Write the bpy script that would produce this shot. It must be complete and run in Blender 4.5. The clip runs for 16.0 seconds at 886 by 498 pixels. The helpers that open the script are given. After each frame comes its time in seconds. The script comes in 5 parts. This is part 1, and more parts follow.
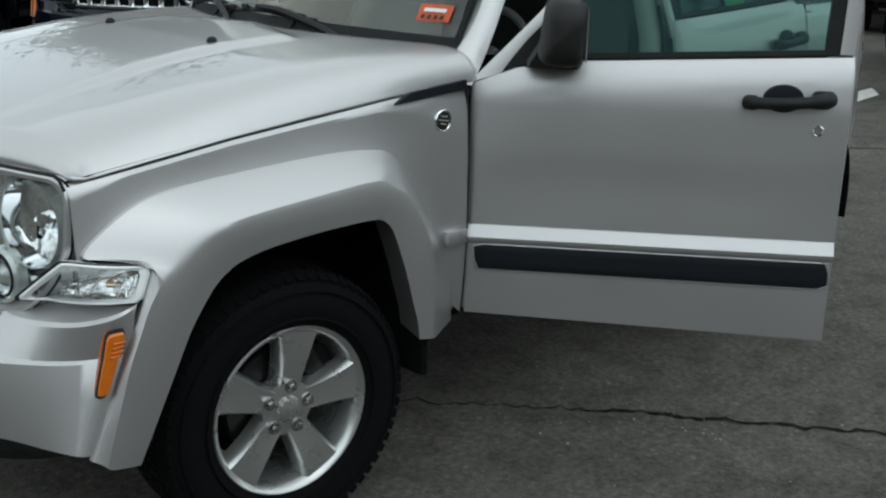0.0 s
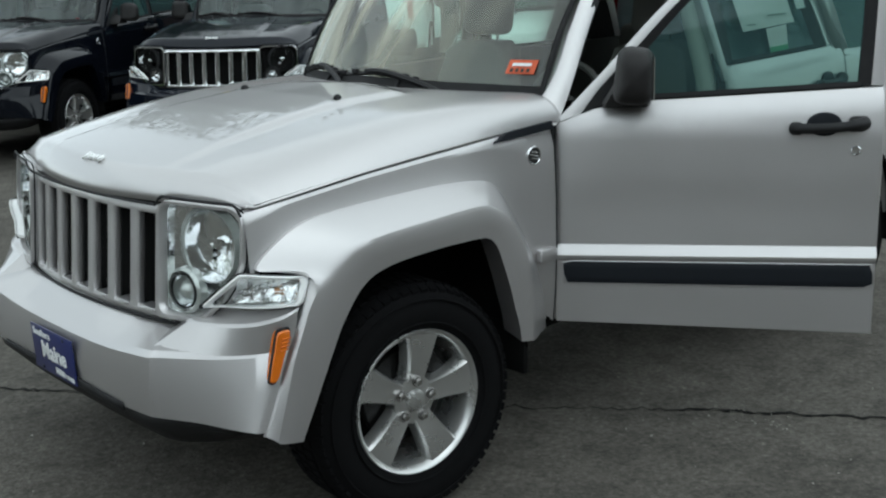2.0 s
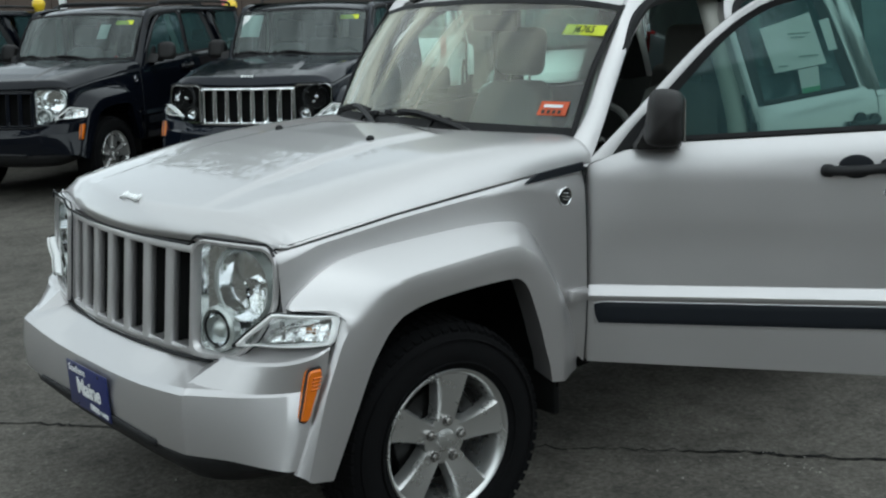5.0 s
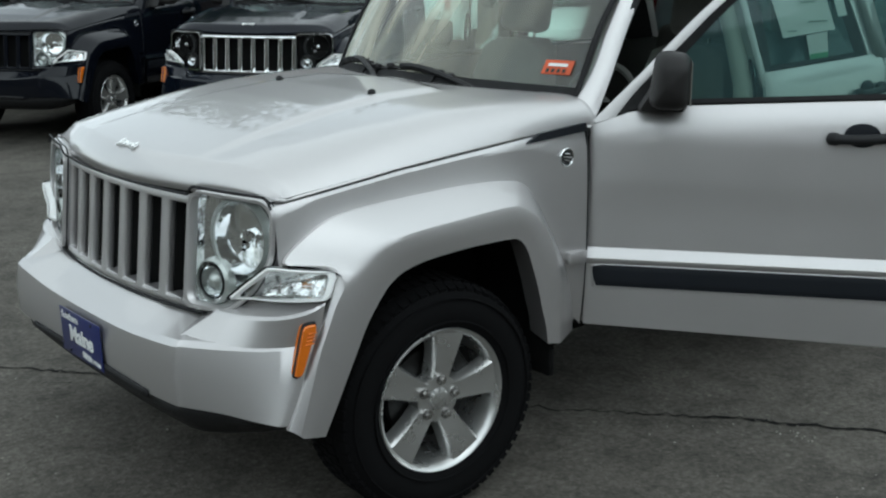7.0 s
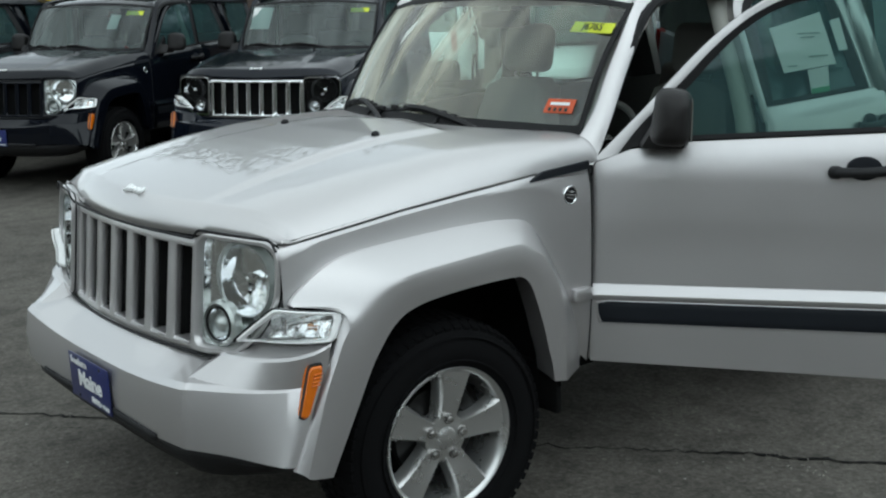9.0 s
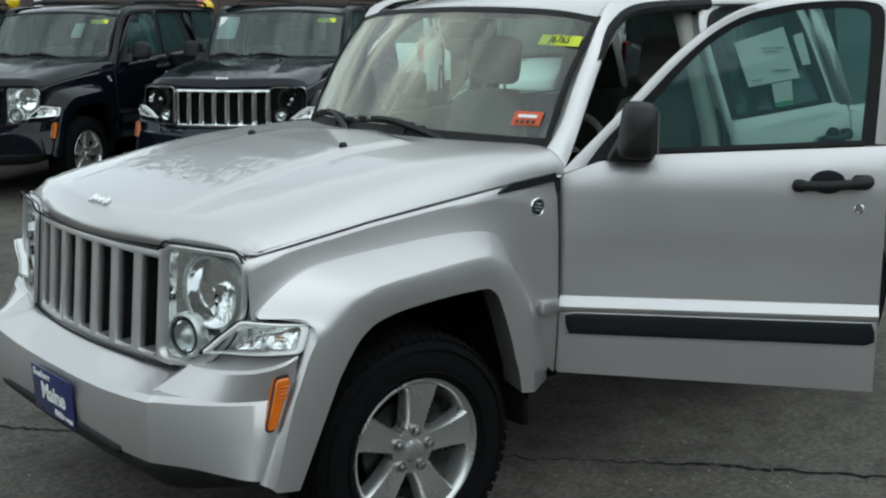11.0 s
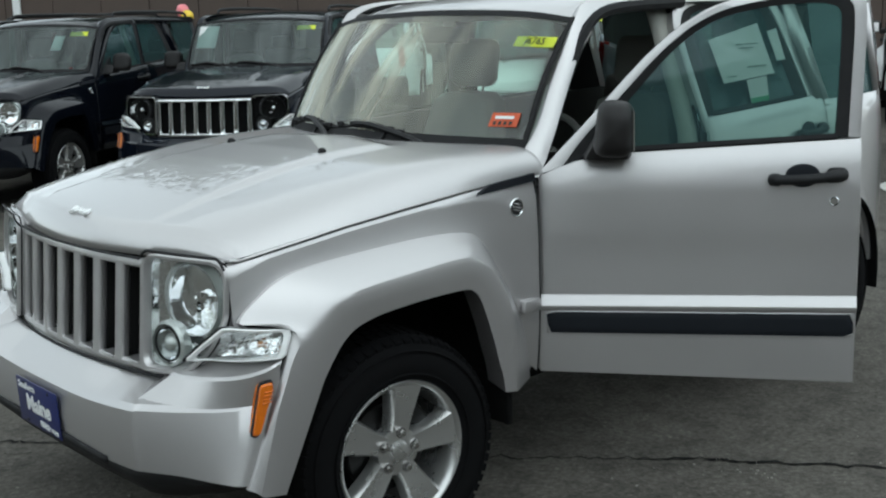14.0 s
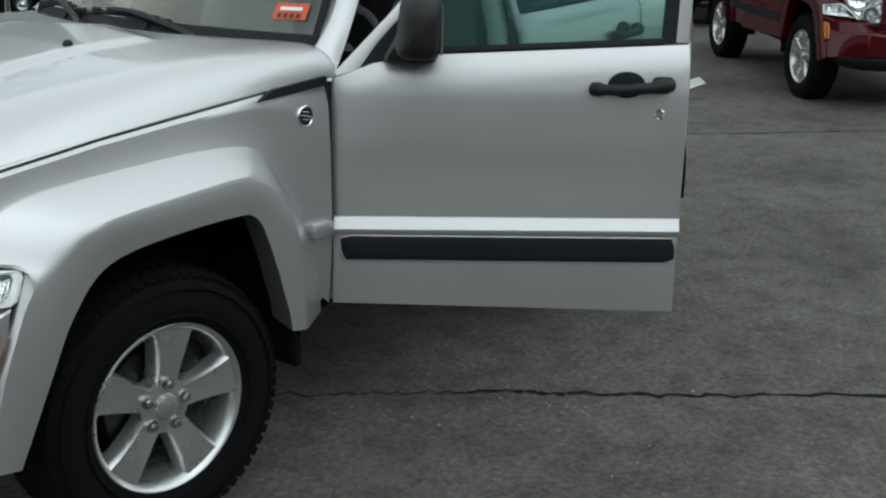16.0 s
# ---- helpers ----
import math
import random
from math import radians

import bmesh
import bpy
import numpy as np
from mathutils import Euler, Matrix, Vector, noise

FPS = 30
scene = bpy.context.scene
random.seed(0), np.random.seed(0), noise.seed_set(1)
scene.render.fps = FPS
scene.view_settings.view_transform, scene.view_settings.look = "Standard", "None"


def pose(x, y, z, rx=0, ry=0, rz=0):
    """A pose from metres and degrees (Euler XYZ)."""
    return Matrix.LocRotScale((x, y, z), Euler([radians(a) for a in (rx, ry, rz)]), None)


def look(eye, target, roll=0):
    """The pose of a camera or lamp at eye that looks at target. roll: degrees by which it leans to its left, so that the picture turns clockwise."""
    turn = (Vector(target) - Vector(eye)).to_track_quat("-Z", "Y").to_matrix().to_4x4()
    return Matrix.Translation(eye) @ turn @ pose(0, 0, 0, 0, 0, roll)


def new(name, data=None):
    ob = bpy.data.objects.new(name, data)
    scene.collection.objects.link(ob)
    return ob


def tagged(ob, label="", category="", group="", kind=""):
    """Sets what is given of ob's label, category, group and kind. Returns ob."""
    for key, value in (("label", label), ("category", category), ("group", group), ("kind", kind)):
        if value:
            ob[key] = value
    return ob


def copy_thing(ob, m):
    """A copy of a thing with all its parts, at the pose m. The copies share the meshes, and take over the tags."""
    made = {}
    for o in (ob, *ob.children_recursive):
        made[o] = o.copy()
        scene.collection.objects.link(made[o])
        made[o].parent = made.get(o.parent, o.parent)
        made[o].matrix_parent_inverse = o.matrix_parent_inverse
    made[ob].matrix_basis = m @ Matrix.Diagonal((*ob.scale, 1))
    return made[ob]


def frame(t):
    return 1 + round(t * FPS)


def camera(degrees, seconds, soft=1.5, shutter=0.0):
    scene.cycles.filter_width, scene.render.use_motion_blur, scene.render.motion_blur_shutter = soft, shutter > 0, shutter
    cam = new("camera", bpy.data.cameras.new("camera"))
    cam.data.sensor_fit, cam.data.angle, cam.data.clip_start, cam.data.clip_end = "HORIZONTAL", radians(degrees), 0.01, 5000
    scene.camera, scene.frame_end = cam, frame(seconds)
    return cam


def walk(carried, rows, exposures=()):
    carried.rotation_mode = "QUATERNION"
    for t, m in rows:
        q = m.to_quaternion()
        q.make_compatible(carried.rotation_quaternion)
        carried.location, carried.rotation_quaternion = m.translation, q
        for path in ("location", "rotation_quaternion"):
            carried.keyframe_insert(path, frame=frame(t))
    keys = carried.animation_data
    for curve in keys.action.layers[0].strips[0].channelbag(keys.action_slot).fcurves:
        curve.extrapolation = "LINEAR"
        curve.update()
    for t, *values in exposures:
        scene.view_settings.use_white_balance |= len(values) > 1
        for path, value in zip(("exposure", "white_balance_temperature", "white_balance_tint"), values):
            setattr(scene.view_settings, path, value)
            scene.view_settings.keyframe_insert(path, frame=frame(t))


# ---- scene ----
cam = camera(42.0, 16.0, soft=2.2)
PATH = [
    (0, (-1.667, -3.060, 1.654), (-0.267, -1.624, 1.032), 1.40),
    (0.5, (-1.881, -3.274, 1.651), (-0.530, -1.760, 1.109), -4.35),
    (1, (-2.110, -3.294, 1.642), (-0.789, -1.765, 1.069), -1.54),
    (1.5, (-2.143, -3.369, 1.673), (-0.814, -1.831, 1.146), -1.44),
    (2, (-2.175, -3.399, 1.652), (-0.825, -1.868, 1.155), -1.55),
    (2.5, (-2.184, -3.388, 1.672), (-0.888, -1.809, 1.187), -1.41),
    (3, (-2.196, -3.413, 1.659), (-0.941, -1.790, 1.207), -1.18),
    (3.5, (-2.173, -3.413, 1.674), (-0.871, -1.833, 1.206), -1.41),
    (4, (-2.185, -3.417, 1.671), (-0.853, -1.852, 1.238), -1.91),
    (6.5, (-2.178, -3.400, 1.672), (-0.900, -1.801, 1.204), -0.59),
    (7, (-2.166, -3.385, 1.674), (-0.858, -1.824, 1.161), 0.18),
    (7.5, (-2.168, -3.394, 1.676), (-0.843, -1.833, 1.206), -0.52),
    (8, (-2.161, -3.398, 1.676), (-0.842, -1.833, 1.208), -1.22),
    (8.5, (-2.157, -3.410, 1.674), (-0.845, -1.837, 1.209), -1.72),
    (9, (-2.161, -3.413, 1.678), (-0.859, -1.826, 1.235), -0.90),
    (9.5, (-2.163, -3.412, 1.673), (-0.841, -1.847, 1.215), -0.62),
    (10, (-2.159, -3.409, 1.680), (-0.804, -1.863, 1.250), -0.41),
    (12.5, (-2.175, -3.407, 1.682), (-0.829, -1.851, 1.260), -0.40),
    (13, (-2.166, -3.413, 1.680), (-0.818, -1.860, 1.256), -1.01),
    (13.5, (-2.159, -3.430, 1.685), (-0.783, -1.903, 1.256), -0.73),
    (14, (-2.165, -3.442, 1.680), (-0.795, -1.907, 1.262), -1.72),
    (14.5, (-2.159, -3.453, 1.679), (-0.782, -1.931, 1.230), -1.96),
    (15, (-2.170, -3.391, 1.667), (-0.821, -1.863, 1.163), -0.64),
    (15.5, (-2.070, -3.405, 1.682), (-0.653, -1.972, 1.094), -0.69),
    (16, (-1.784, -3.086, 1.651), (-0.196, -1.857, 1.036), 0.97),
]
walk(cam, [(t, look(eye, target, roll)) for t, eye, target, roll in PATH], [(0, 0.0, 6000, -1), (1, 0.17, 6000, -1), (15, 0.17, 6000, -1), (16, 0.2, 6000, -1)])

# ---- world, sun and exposure ----
world = bpy.data.worlds.new("overcast_sky")
scene.world = world
world.use_nodes = True
wn, wl = world.node_tree.nodes, world.node_tree.links
wn.clear()
sky = wn.new("ShaderNodeTexSky")
sky.sky_type, sky.sun_disc = "NISHITA", False
sky.sun_elevation, sky.sun_rotation = radians(60), radians(185)
sky.air_density, sky.dust_density, sky.ozone_density = 1.0, 0.5, 1.0
grey = wn.new("ShaderNodeHueSaturation")
grey.inputs["Saturation"].default_value = 0.15
wbg, wout = wn.new("ShaderNodeBackground"), wn.new("ShaderNodeOutputWorld")
wbg.inputs["Strength"].default_value = 0.19
wl.new(sky.outputs[0], grey.inputs["Color"])
wl.new(grey.outputs[0], wbg.inputs["Color"])
wl.new(wbg.outputs[0], wout.inputs["Surface"])
sun = new("sun", bpy.data.lights.new("sun", "SUN"))
sun.data.energy, sun.data.angle, sun.data.color = 1.3, radians(168), (1.0, 0.98, 0.95)
sun.matrix_world = look((-0.8, -4.5, 12), (0, 0, 0))

# ---- materials ----
def mat(name, base, rough=0.5, metal=0.0, coat=0.0, spec=0.5, vary=0.0, vscale=8.0, bump=0.0, bscale=120.0, fine=0.0, fscale=300.0, coat_rough=0.04):
    """A Principled surface with stains at a large scale, grain at a fine one and relief."""
    m = bpy.data.materials.new(name)
    m.use_nodes = True
    n, l = m.node_tree.nodes, m.node_tree.links
    p = n["Principled BSDF"]
    p.inputs["Base Color"].default_value = (*base, 1)
    p.inputs["Roughness"].default_value = rough
    p.inputs["Metallic"].default_value = metal
    p.inputs["Coat Weight"].default_value = coat
    p.inputs["Coat Roughness"].default_value = coat_rough
    p.inputs["Specular IOR Level"].default_value = spec
    tc = n.new("ShaderNodeTexCoord")
    if vary or fine:
        big, small = n.new("ShaderNodeTexNoise"), n.new("ShaderNodeTexNoise")
        big.inputs["Scale"].default_value, big.inputs["Detail"].default_value = vscale, 6
        small.inputs["Scale"].default_value, small.inputs["Detail"].default_value = fscale, 3
        for q in (big, small):
            l.new(tc.outputs["Object"], q.inputs["Vector"])
        mul = n.new("ShaderNodeMath"); mul.operation = "MULTIPLY_ADD"
        l.new(big.outputs["Fac"], mul.inputs[0]); mul.inputs[1].default_value = 2 * vary; mul.inputs[2].default_value = 1 - vary
        mul2 = n.new("ShaderNodeMath"); mul2.operation = "MULTIPLY_ADD"
        l.new(small.outputs["Fac"], mul2.inputs[0]); mul2.inputs[1].default_value = 2 * fine; mul2.inputs[2].default_value = 1 - fine
        both = n.new("ShaderNodeMath"); both.operation = "MULTIPLY"
        l.new(mul.outputs[0], both.inputs[0]); l.new(mul2.outputs[0], both.inputs[1])
        tint = n.new("ShaderNodeVectorMath"); tint.operation = "SCALE"
        tint.inputs[0].default_value = base
        l.new(both.outputs[0], tint.inputs["Scale"])
        l.new(tint.outputs[0], p.inputs["Base Color"])
        rr = n.new("ShaderNodeMath"); rr.operation = "MULTIPLY_ADD"
        l.new(big.outputs["Fac"], rr.inputs[0]); rr.inputs[1].default_value = 0.3 * rough; rr.inputs[2].default_value = 0.85 * rough
        l.new(rr.outputs[0], p.inputs["Roughness"])
    if bump:
        nz, b = n.new("ShaderNodeTexNoise"), n.new("ShaderNodeBump")
        nz.inputs["Scale"].default_value, nz.inputs["Detail"].default_value = bscale, 5
        l.new(tc.outputs["Object"], nz.inputs["Vector"])
        b.inputs["Strength"].default_value, b.inputs["Distance"].default_value = bump, 0.01
        l.new(nz.outputs["Fac"], b.inputs["Height"])
        l.new(b.outputs[0], p.inputs["Normal"])
    return m


def glass_mat(name, tint, gloss=1.0, rough=0.0, ior=1.55, sky_haze=0.0, streak=0.0, haze_col=(0.6, 0.6, 0.55), mirror_tone=(1.0, 1.0, 1.0), sky_streaks=0.0):
    """A thin pane: what lies behind shows tinted, and the surface mirrors by Fresnel."""
    m = bpy.data.materials.new(name)
    m.use_nodes = True
    n, l = m.node_tree.nodes, m.node_tree.links
    n.clear()
    out, mix, tr, gl, fr = (n.new("ShaderNode" + k) for k in ("OutputMaterial", "MixShader", "BsdfTransparent", "BsdfGlossy", "Fresnel"))
    tr.inputs[0].default_value = (*tint, 1)
    gl.inputs["Color"].default_value = (gloss, gloss, gloss, 1)
    gl.inputs["Roughness"].default_value = rough
    fr.inputs["IOR"].default_value = ior
    l.new(fr.outputs[0], mix.inputs[0]); l.new(tr.outputs[0], mix.inputs[1]); l.new(gl.outputs[0], mix.inputs[2])
    last = mix
    if streak:
        # mirror colour varied in slanting streaks, standing in for mirrored trees and sky
        tc, mp, nz, rp = (n.new("ShaderNode" + k) for k in ("TexCoord", "Mapping", "TexNoise", "MapRange"))
        mp.inputs["Rotation"].default_value = (0.5, 0.0, 0.0)
        mp.inputs["Scale"].default_value = (0.6, 4.5, 0.6)
        nz.inputs["Scale"].default_value, nz.inputs["Detail"].default_value = 1.6, 4
        rp.inputs["From Min"].default_value, rp.inputs["From Max"].default_value = 0.36, 0.64
        rp.inputs["To Min"].default_value, rp.inputs["To Max"].default_value = gloss * (1 - streak), gloss
        tone = n.new("ShaderNodeVectorMath"); tone.operation = "SCALE"
        tone.inputs[0].default_value = mirror_tone
        l.new(tc.outputs["Object"], mp.inputs["Vector"]); l.new(mp.outputs[0], nz.inputs["Vector"])
        l.new(nz.outputs["Fac"], rp.inputs["Value"]); l.new(rp.outputs[0], tone.inputs["Scale"])
        l.new(tone.outputs[0], gl.inputs["Color"])
    # even diffuse veil: the sky's reflection put into the pane's colour
    if sky_haze:
        df, mx = n.new("ShaderNodeBsdfDiffuse"), n.new("ShaderNodeMixShader")
        df.inputs["Color"].default_value = (*haze_col, 1)
        mx.inputs[0].default_value = sky_haze
        l.new(mix.outputs[0], mx.inputs[1]); l.new(df.outputs[0], mx.inputs[2])
        last = mx
    if sky_streaks:
        # slanting diffuse streaks painted in place of mirrored sky and trees
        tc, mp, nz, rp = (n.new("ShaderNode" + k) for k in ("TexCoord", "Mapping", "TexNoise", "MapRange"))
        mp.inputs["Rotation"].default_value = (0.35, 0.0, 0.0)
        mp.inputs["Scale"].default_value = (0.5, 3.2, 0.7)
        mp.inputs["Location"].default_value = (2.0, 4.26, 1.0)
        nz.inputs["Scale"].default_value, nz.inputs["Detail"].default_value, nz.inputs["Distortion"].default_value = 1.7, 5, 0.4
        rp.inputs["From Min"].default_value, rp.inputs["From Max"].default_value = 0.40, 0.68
        rp.inputs["To Min"].default_value, rp.inputs["To Max"].default_value = 0.10 * sky_streaks, sky_streaks
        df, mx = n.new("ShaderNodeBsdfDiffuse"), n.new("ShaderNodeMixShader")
        df.inputs["Color"].default_value = (*haze_col, 1)
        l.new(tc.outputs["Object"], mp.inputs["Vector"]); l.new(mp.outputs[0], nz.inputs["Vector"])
        # painted streaks strengthen towards +y, where the sky would mirror strongest
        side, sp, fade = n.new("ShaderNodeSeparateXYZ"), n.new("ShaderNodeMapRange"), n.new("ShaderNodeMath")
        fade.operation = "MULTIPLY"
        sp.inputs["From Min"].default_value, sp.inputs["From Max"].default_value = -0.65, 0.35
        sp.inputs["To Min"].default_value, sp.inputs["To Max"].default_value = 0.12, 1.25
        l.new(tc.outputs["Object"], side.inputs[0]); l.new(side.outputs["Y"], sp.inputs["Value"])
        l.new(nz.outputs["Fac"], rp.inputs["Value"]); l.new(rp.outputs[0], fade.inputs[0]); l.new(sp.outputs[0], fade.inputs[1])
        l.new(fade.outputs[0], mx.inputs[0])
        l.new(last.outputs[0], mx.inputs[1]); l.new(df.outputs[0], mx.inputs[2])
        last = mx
    l.new(last.outputs[0], out.inputs["Surface"])
    return m


SILVER = mat("silver_metallic_paint", (0.572, 0.558, 0.558), 0.45, 0.88, 1.0, vary=0.03, vscale=3, fine=0.10, fscale=900, bump=0.010, bscale=14, coat_rough=0.02)
NAVY = mat("dark_navy_paint", (0.004, 0.006, 0.011), 0.12, 0.0, 0.32, 0.15, vary=0.1, vscale=3, fine=0.1, fscale=700)
BLACKP = mat("black_paint", (0.003, 0.004, 0.007), 0.12, 0.0, 0.32, 0.12, vary=0.1, vscale=3, fine=0.1, fscale=700)
REDP = mat("dark_red_paint", (0.050, 0.002, 0.004), 0.15, 0.0, 0.25, 0.2, vary=0.08, vscale=3, fine=0.1, fscale=700)
WHITEC = mat("white_car_paint", (0.72, 0.73, 0.73), 0.35, 0.0, 0.6, vary=0.04, vscale=3)
PLASTIC = mat("black_grained_plastic", (0.012, 0.012, 0.013), 0.55, 0, spec=0.3, vary=0.15, vscale=10, bump=0.15, bscale=600)
GREYP = mat("dark_grey_trim_plastic", (0.011, 0.013, 0.017), 0.5, 0, spec=0.2, vary=0.1, vscale=8, bump=0.1, bscale=500)
MIRRORBODY = mat("black_brown_mirror_plastic", (0.012, 0.011, 0.011), 0.48, 0, spec=0.3, vary=0.2, vscale=12, bump=0.12, bscale=500)
SEAM = mat("black_seam_rubber", (0.006, 0.006, 0.007), 0.8, 0, vary=0.2, vscale=20)
RUBBER = mat("tyre_rubber", (0.0045, 0.0045, 0.005), 0.85, 0, spec=0.12, vary=0.25, vscale=9, bump=0.25, bscale=250)
ALLOY = mat("silver_painted_alloy", (0.58, 0.58, 0.57), 0.28, 0.85, 0.5, vary=0.08, vscale=14, fine=0.05, fscale=500)
CHROME = mat("chrome", (0.84, 0.85, 0.86), 0.06, 1.0, vary=0.05, vscale=12)
REFLECTOR = mat("faceted_lamp_reflector", (0.92, 0.93, 0.93), 0.03, 0.98, vary=0.05, vscale=30, bump=0.35, bscale=28)
# near-white diffuse colour stands in for chrome mirroring the sky
SKYCHROME = mat("white_as_sky_lit_chrome", (0.93, 0.94, 0.93), 0.30, 0.05, 0.4, vary=0.06, vscale=30, bump=0.35, bscale=60)
LAMPRING = mat("satin_lamp_ring", (0.62, 0.65, 0.63), 0.22, 0.6, vary=0.12, vscale=40, bump=0.3, bscale=80)
STEEL = mat("brake_disc_steel", (0.04, 0.04, 0.04), 0.45, 0.9, vary=0.3, vscale=25)
NUTM = mat("bright_nut_steel", (0.42, 0.41, 0.40), 0.25, 0.95, vary=0.25, vscale=60)
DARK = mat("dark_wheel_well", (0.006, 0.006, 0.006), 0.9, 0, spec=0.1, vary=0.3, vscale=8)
FABRIC = mat("dark_grey_seat_fabric", (0.20, 0.195, 0.185), 0.9, 0, spec=0.2, vary=0.15, vscale=9, bump=0.08, bscale=300)
DASHM = mat("grey_brown_dash_vinyl", (0.07, 0.068, 0.065), 0.6, 0, vary=0.12, vscale=8, bump=0.2, bscale=500)
TRIM = mat("beige_interior_trim", (0.42, 0.42, 0.38), 0.7, 0, vary=0.08, vscale=8, bump=0.15, bscale=400)
HEADLINER = mat("grey_headliner", (0.50, 0.48, 0.44), 0.95, 0, spec=0.1, vary=0.1, vscale=8, bump=0.2, bscale=600)
AMBER = mat("amber_lens_plastic", (0.64, 0.150, 0.004), 0.22, 0, 0.5, vary=0.12, vscale=40, bump=0.2, bscale=150)
AMBERBULB = mat("pale_amber_bulb", (0.55, 0.30, 0.16), 0.3, 0, vary=0.1, vscale=40)
PLATEBLUE = mat("dark_blue_plate_paint", (0.012, 0.020, 0.115), 0.35, 0, 0.3, vary=0.18, vscale=14, fine=0.05)
WHITEP = mat("white_print", (0.78, 0.79, 0.78), 0.6, 0, vary=0.05, vscale=20)
PAPER = mat("white_sticker_paper", (0.78, 0.80, 0.78), 0.7, 0, vary=0.06, vscale=14)
# thin paper lets daylight through from behind
pn, pk = PAPER.node_tree.nodes, PAPER.node_tree.links
thin, blend = pn.new("ShaderNodeBsdfTranslucent"), pn.new("ShaderNodeMixShader")
thin.inputs["Color"].default_value = (0.80, 0.84, 0.80, 1)
blend.inputs[0].default_value = 0.12
pk.new(pn["Principled BSDF"].outputs[0], blend.inputs[1]); pk.new(thin.outputs[0], blend.inputs[2])
pk.new(blend.outputs[0], pn["Material Output"].inputs["Surface"])
GREENPRINT = mat("green_print", (0.10, 0.36, 0.18), 0.6, 0, vary=0.08, vscale=20)
YELLOW = mat("fluorescent_yellow_sticker", (0.62, 0.70, 0.04), 0.6, 0, vary=0.08, vscale=25)
ORANGE = mat("orange_red_sticker", (0.58, 0.10, 0.035), 0.6, 0, vary=0.12, vscale=30)
INK = mat("dark_ink", (0.03, 0.035, 0.03), 0.7, 0, vary=0.2, vscale=30)
TAILRED = mat("red_tail_lens", (0.35, 0.012, 0.012), 0.2, 0, 0.6, vary=0.08, vscale=20)
GLASS = glass_mat("green_tinted_screen_glass", (0.80, 0.92, 0.86), ior=1.74, sky_streaks=0.50, haze_col=(0.70, 0.69, 0.54))
SIDEGLASS = glass_mat("teal_tinted_side_glass", (0.37, 0.56, 0.50), gloss=0.9, ior=1.5, sky_haze=0.34, haze_col=(0.062, 0.122, 0.128), mirror_tone=(0.8, 0.97, 1.0), streak=0.15)
# far panes of the same glass, left without the painted haze so cars behind show
CLEARGLASS = glass_mat("unhazed_green_side_glass", (0.69, 0.88, 0.79), ior=1.4)
TINT = glass_mat("dark_tinted_window_glass", (0.42, 0.56, 0.54), ior=2.0, streak=0.5, mirror_tone=(0.92, 1.0, 0.98))
LENS = glass_mat("clear_lamp_lens", (0.96, 0.97, 0.97), ior=1.12)
MIRRORM = mat("mirror_glass", (0.85, 0.86, 0.86), 0.03, 1.0, vary=0.01)

# ---- mesh helpers ----
WARP = [None]  # how the shape being built is drawn in, where it is


def part(name, bm, material, parent=None, label="", smooth=35, solid=0.0, shadow=True, offset=-1.0):
    """Links a bmesh as one mesh object under a thing or part."""
    if WARP[0]:
        for v in bm.verts:
            v.co = WARP[0](v.co)
    bmesh.ops.recalc_face_normals(bm, faces=bm.faces)
    me = bpy.data.meshes.new(name)
    bm.to_mesh(me)
    bm.free()
    me.materials.append(material)
    if smooth:
        me.polygons.foreach_set("use_smooth", [True] * len(me.polygons))
        me.set_sharp_from_angle(angle=radians(smooth))
    ob = new(name, me)
    if parent:
        ob.parent = parent
    if label:
        ob["label"] = label
    if solid:
        s = ob.modifiers.new("thickness", "SOLIDIFY")
        s.thickness, s.offset = solid, offset
    ob.visible_shadow = shadow
    return ob


def crom(pts, n):
    """Catmull-Rom curve through points, n steps a span."""
    pts = [Vector(p) for p in pts]
    out = []
    for i in range(len(pts) - 1):
        a = pts[i - 1] if i else pts[0] * 2 - pts[1]
        b, c = pts[i], pts[i + 1]
        d = pts[i + 2] if i + 2 < len(pts) else c * 2 - b
        for k in range(n):
            t = k / n
            out.append(0.5 * (2 * b + (c - a) * t + (2 * a - 5 * b + 4 * c - d) * t * t + (3 * b - a - 3 * c + d) * t ** 3))
    return out + [pts[-1]]


def grid_bm(rows, bm=None, closed=False):
    """A sheet of quads through rows of points."""
    bm = bm or bmesh.new()
    vs = [[bm.verts.new(p) for p in r] for r in rows]
    for a, b in zip(vs, vs[1:]):
        m = len(a)
        for j in range(m if closed else m - 1):
            q = [a[j], a[(j + 1) % m], b[(j + 1) % m], b[j]]
            if len({tuple(round(c, 6) for c in v.co) for v in q}) >= 3:
                bm.faces.new(q)
    return bm


def surf(ctrl, nu=4, nv=4):
    """A smooth sheet through a grid of control points; rows are smoothed along, then across."""
    rows = [crom(r, nv) for r in ctrl] if nv > 1 else [[Vector(p) for p in r] for r in ctrl]
    if nu > 1:
        cols = [crom([r[j] for r in rows], nu) for j in range(len(rows[0]))]
        rows = [[c[i] for c in cols] for i in range(len(cols[0]))]
    return grid_bm(rows)


def flip(bm):
    """The mirror image across the car's middle plane."""
    out = bm.copy()
    for v in out.verts:
        v.co.y = -v.co.y
    bmesh.ops.reverse_faces(out, faces=out.faces)
    return out


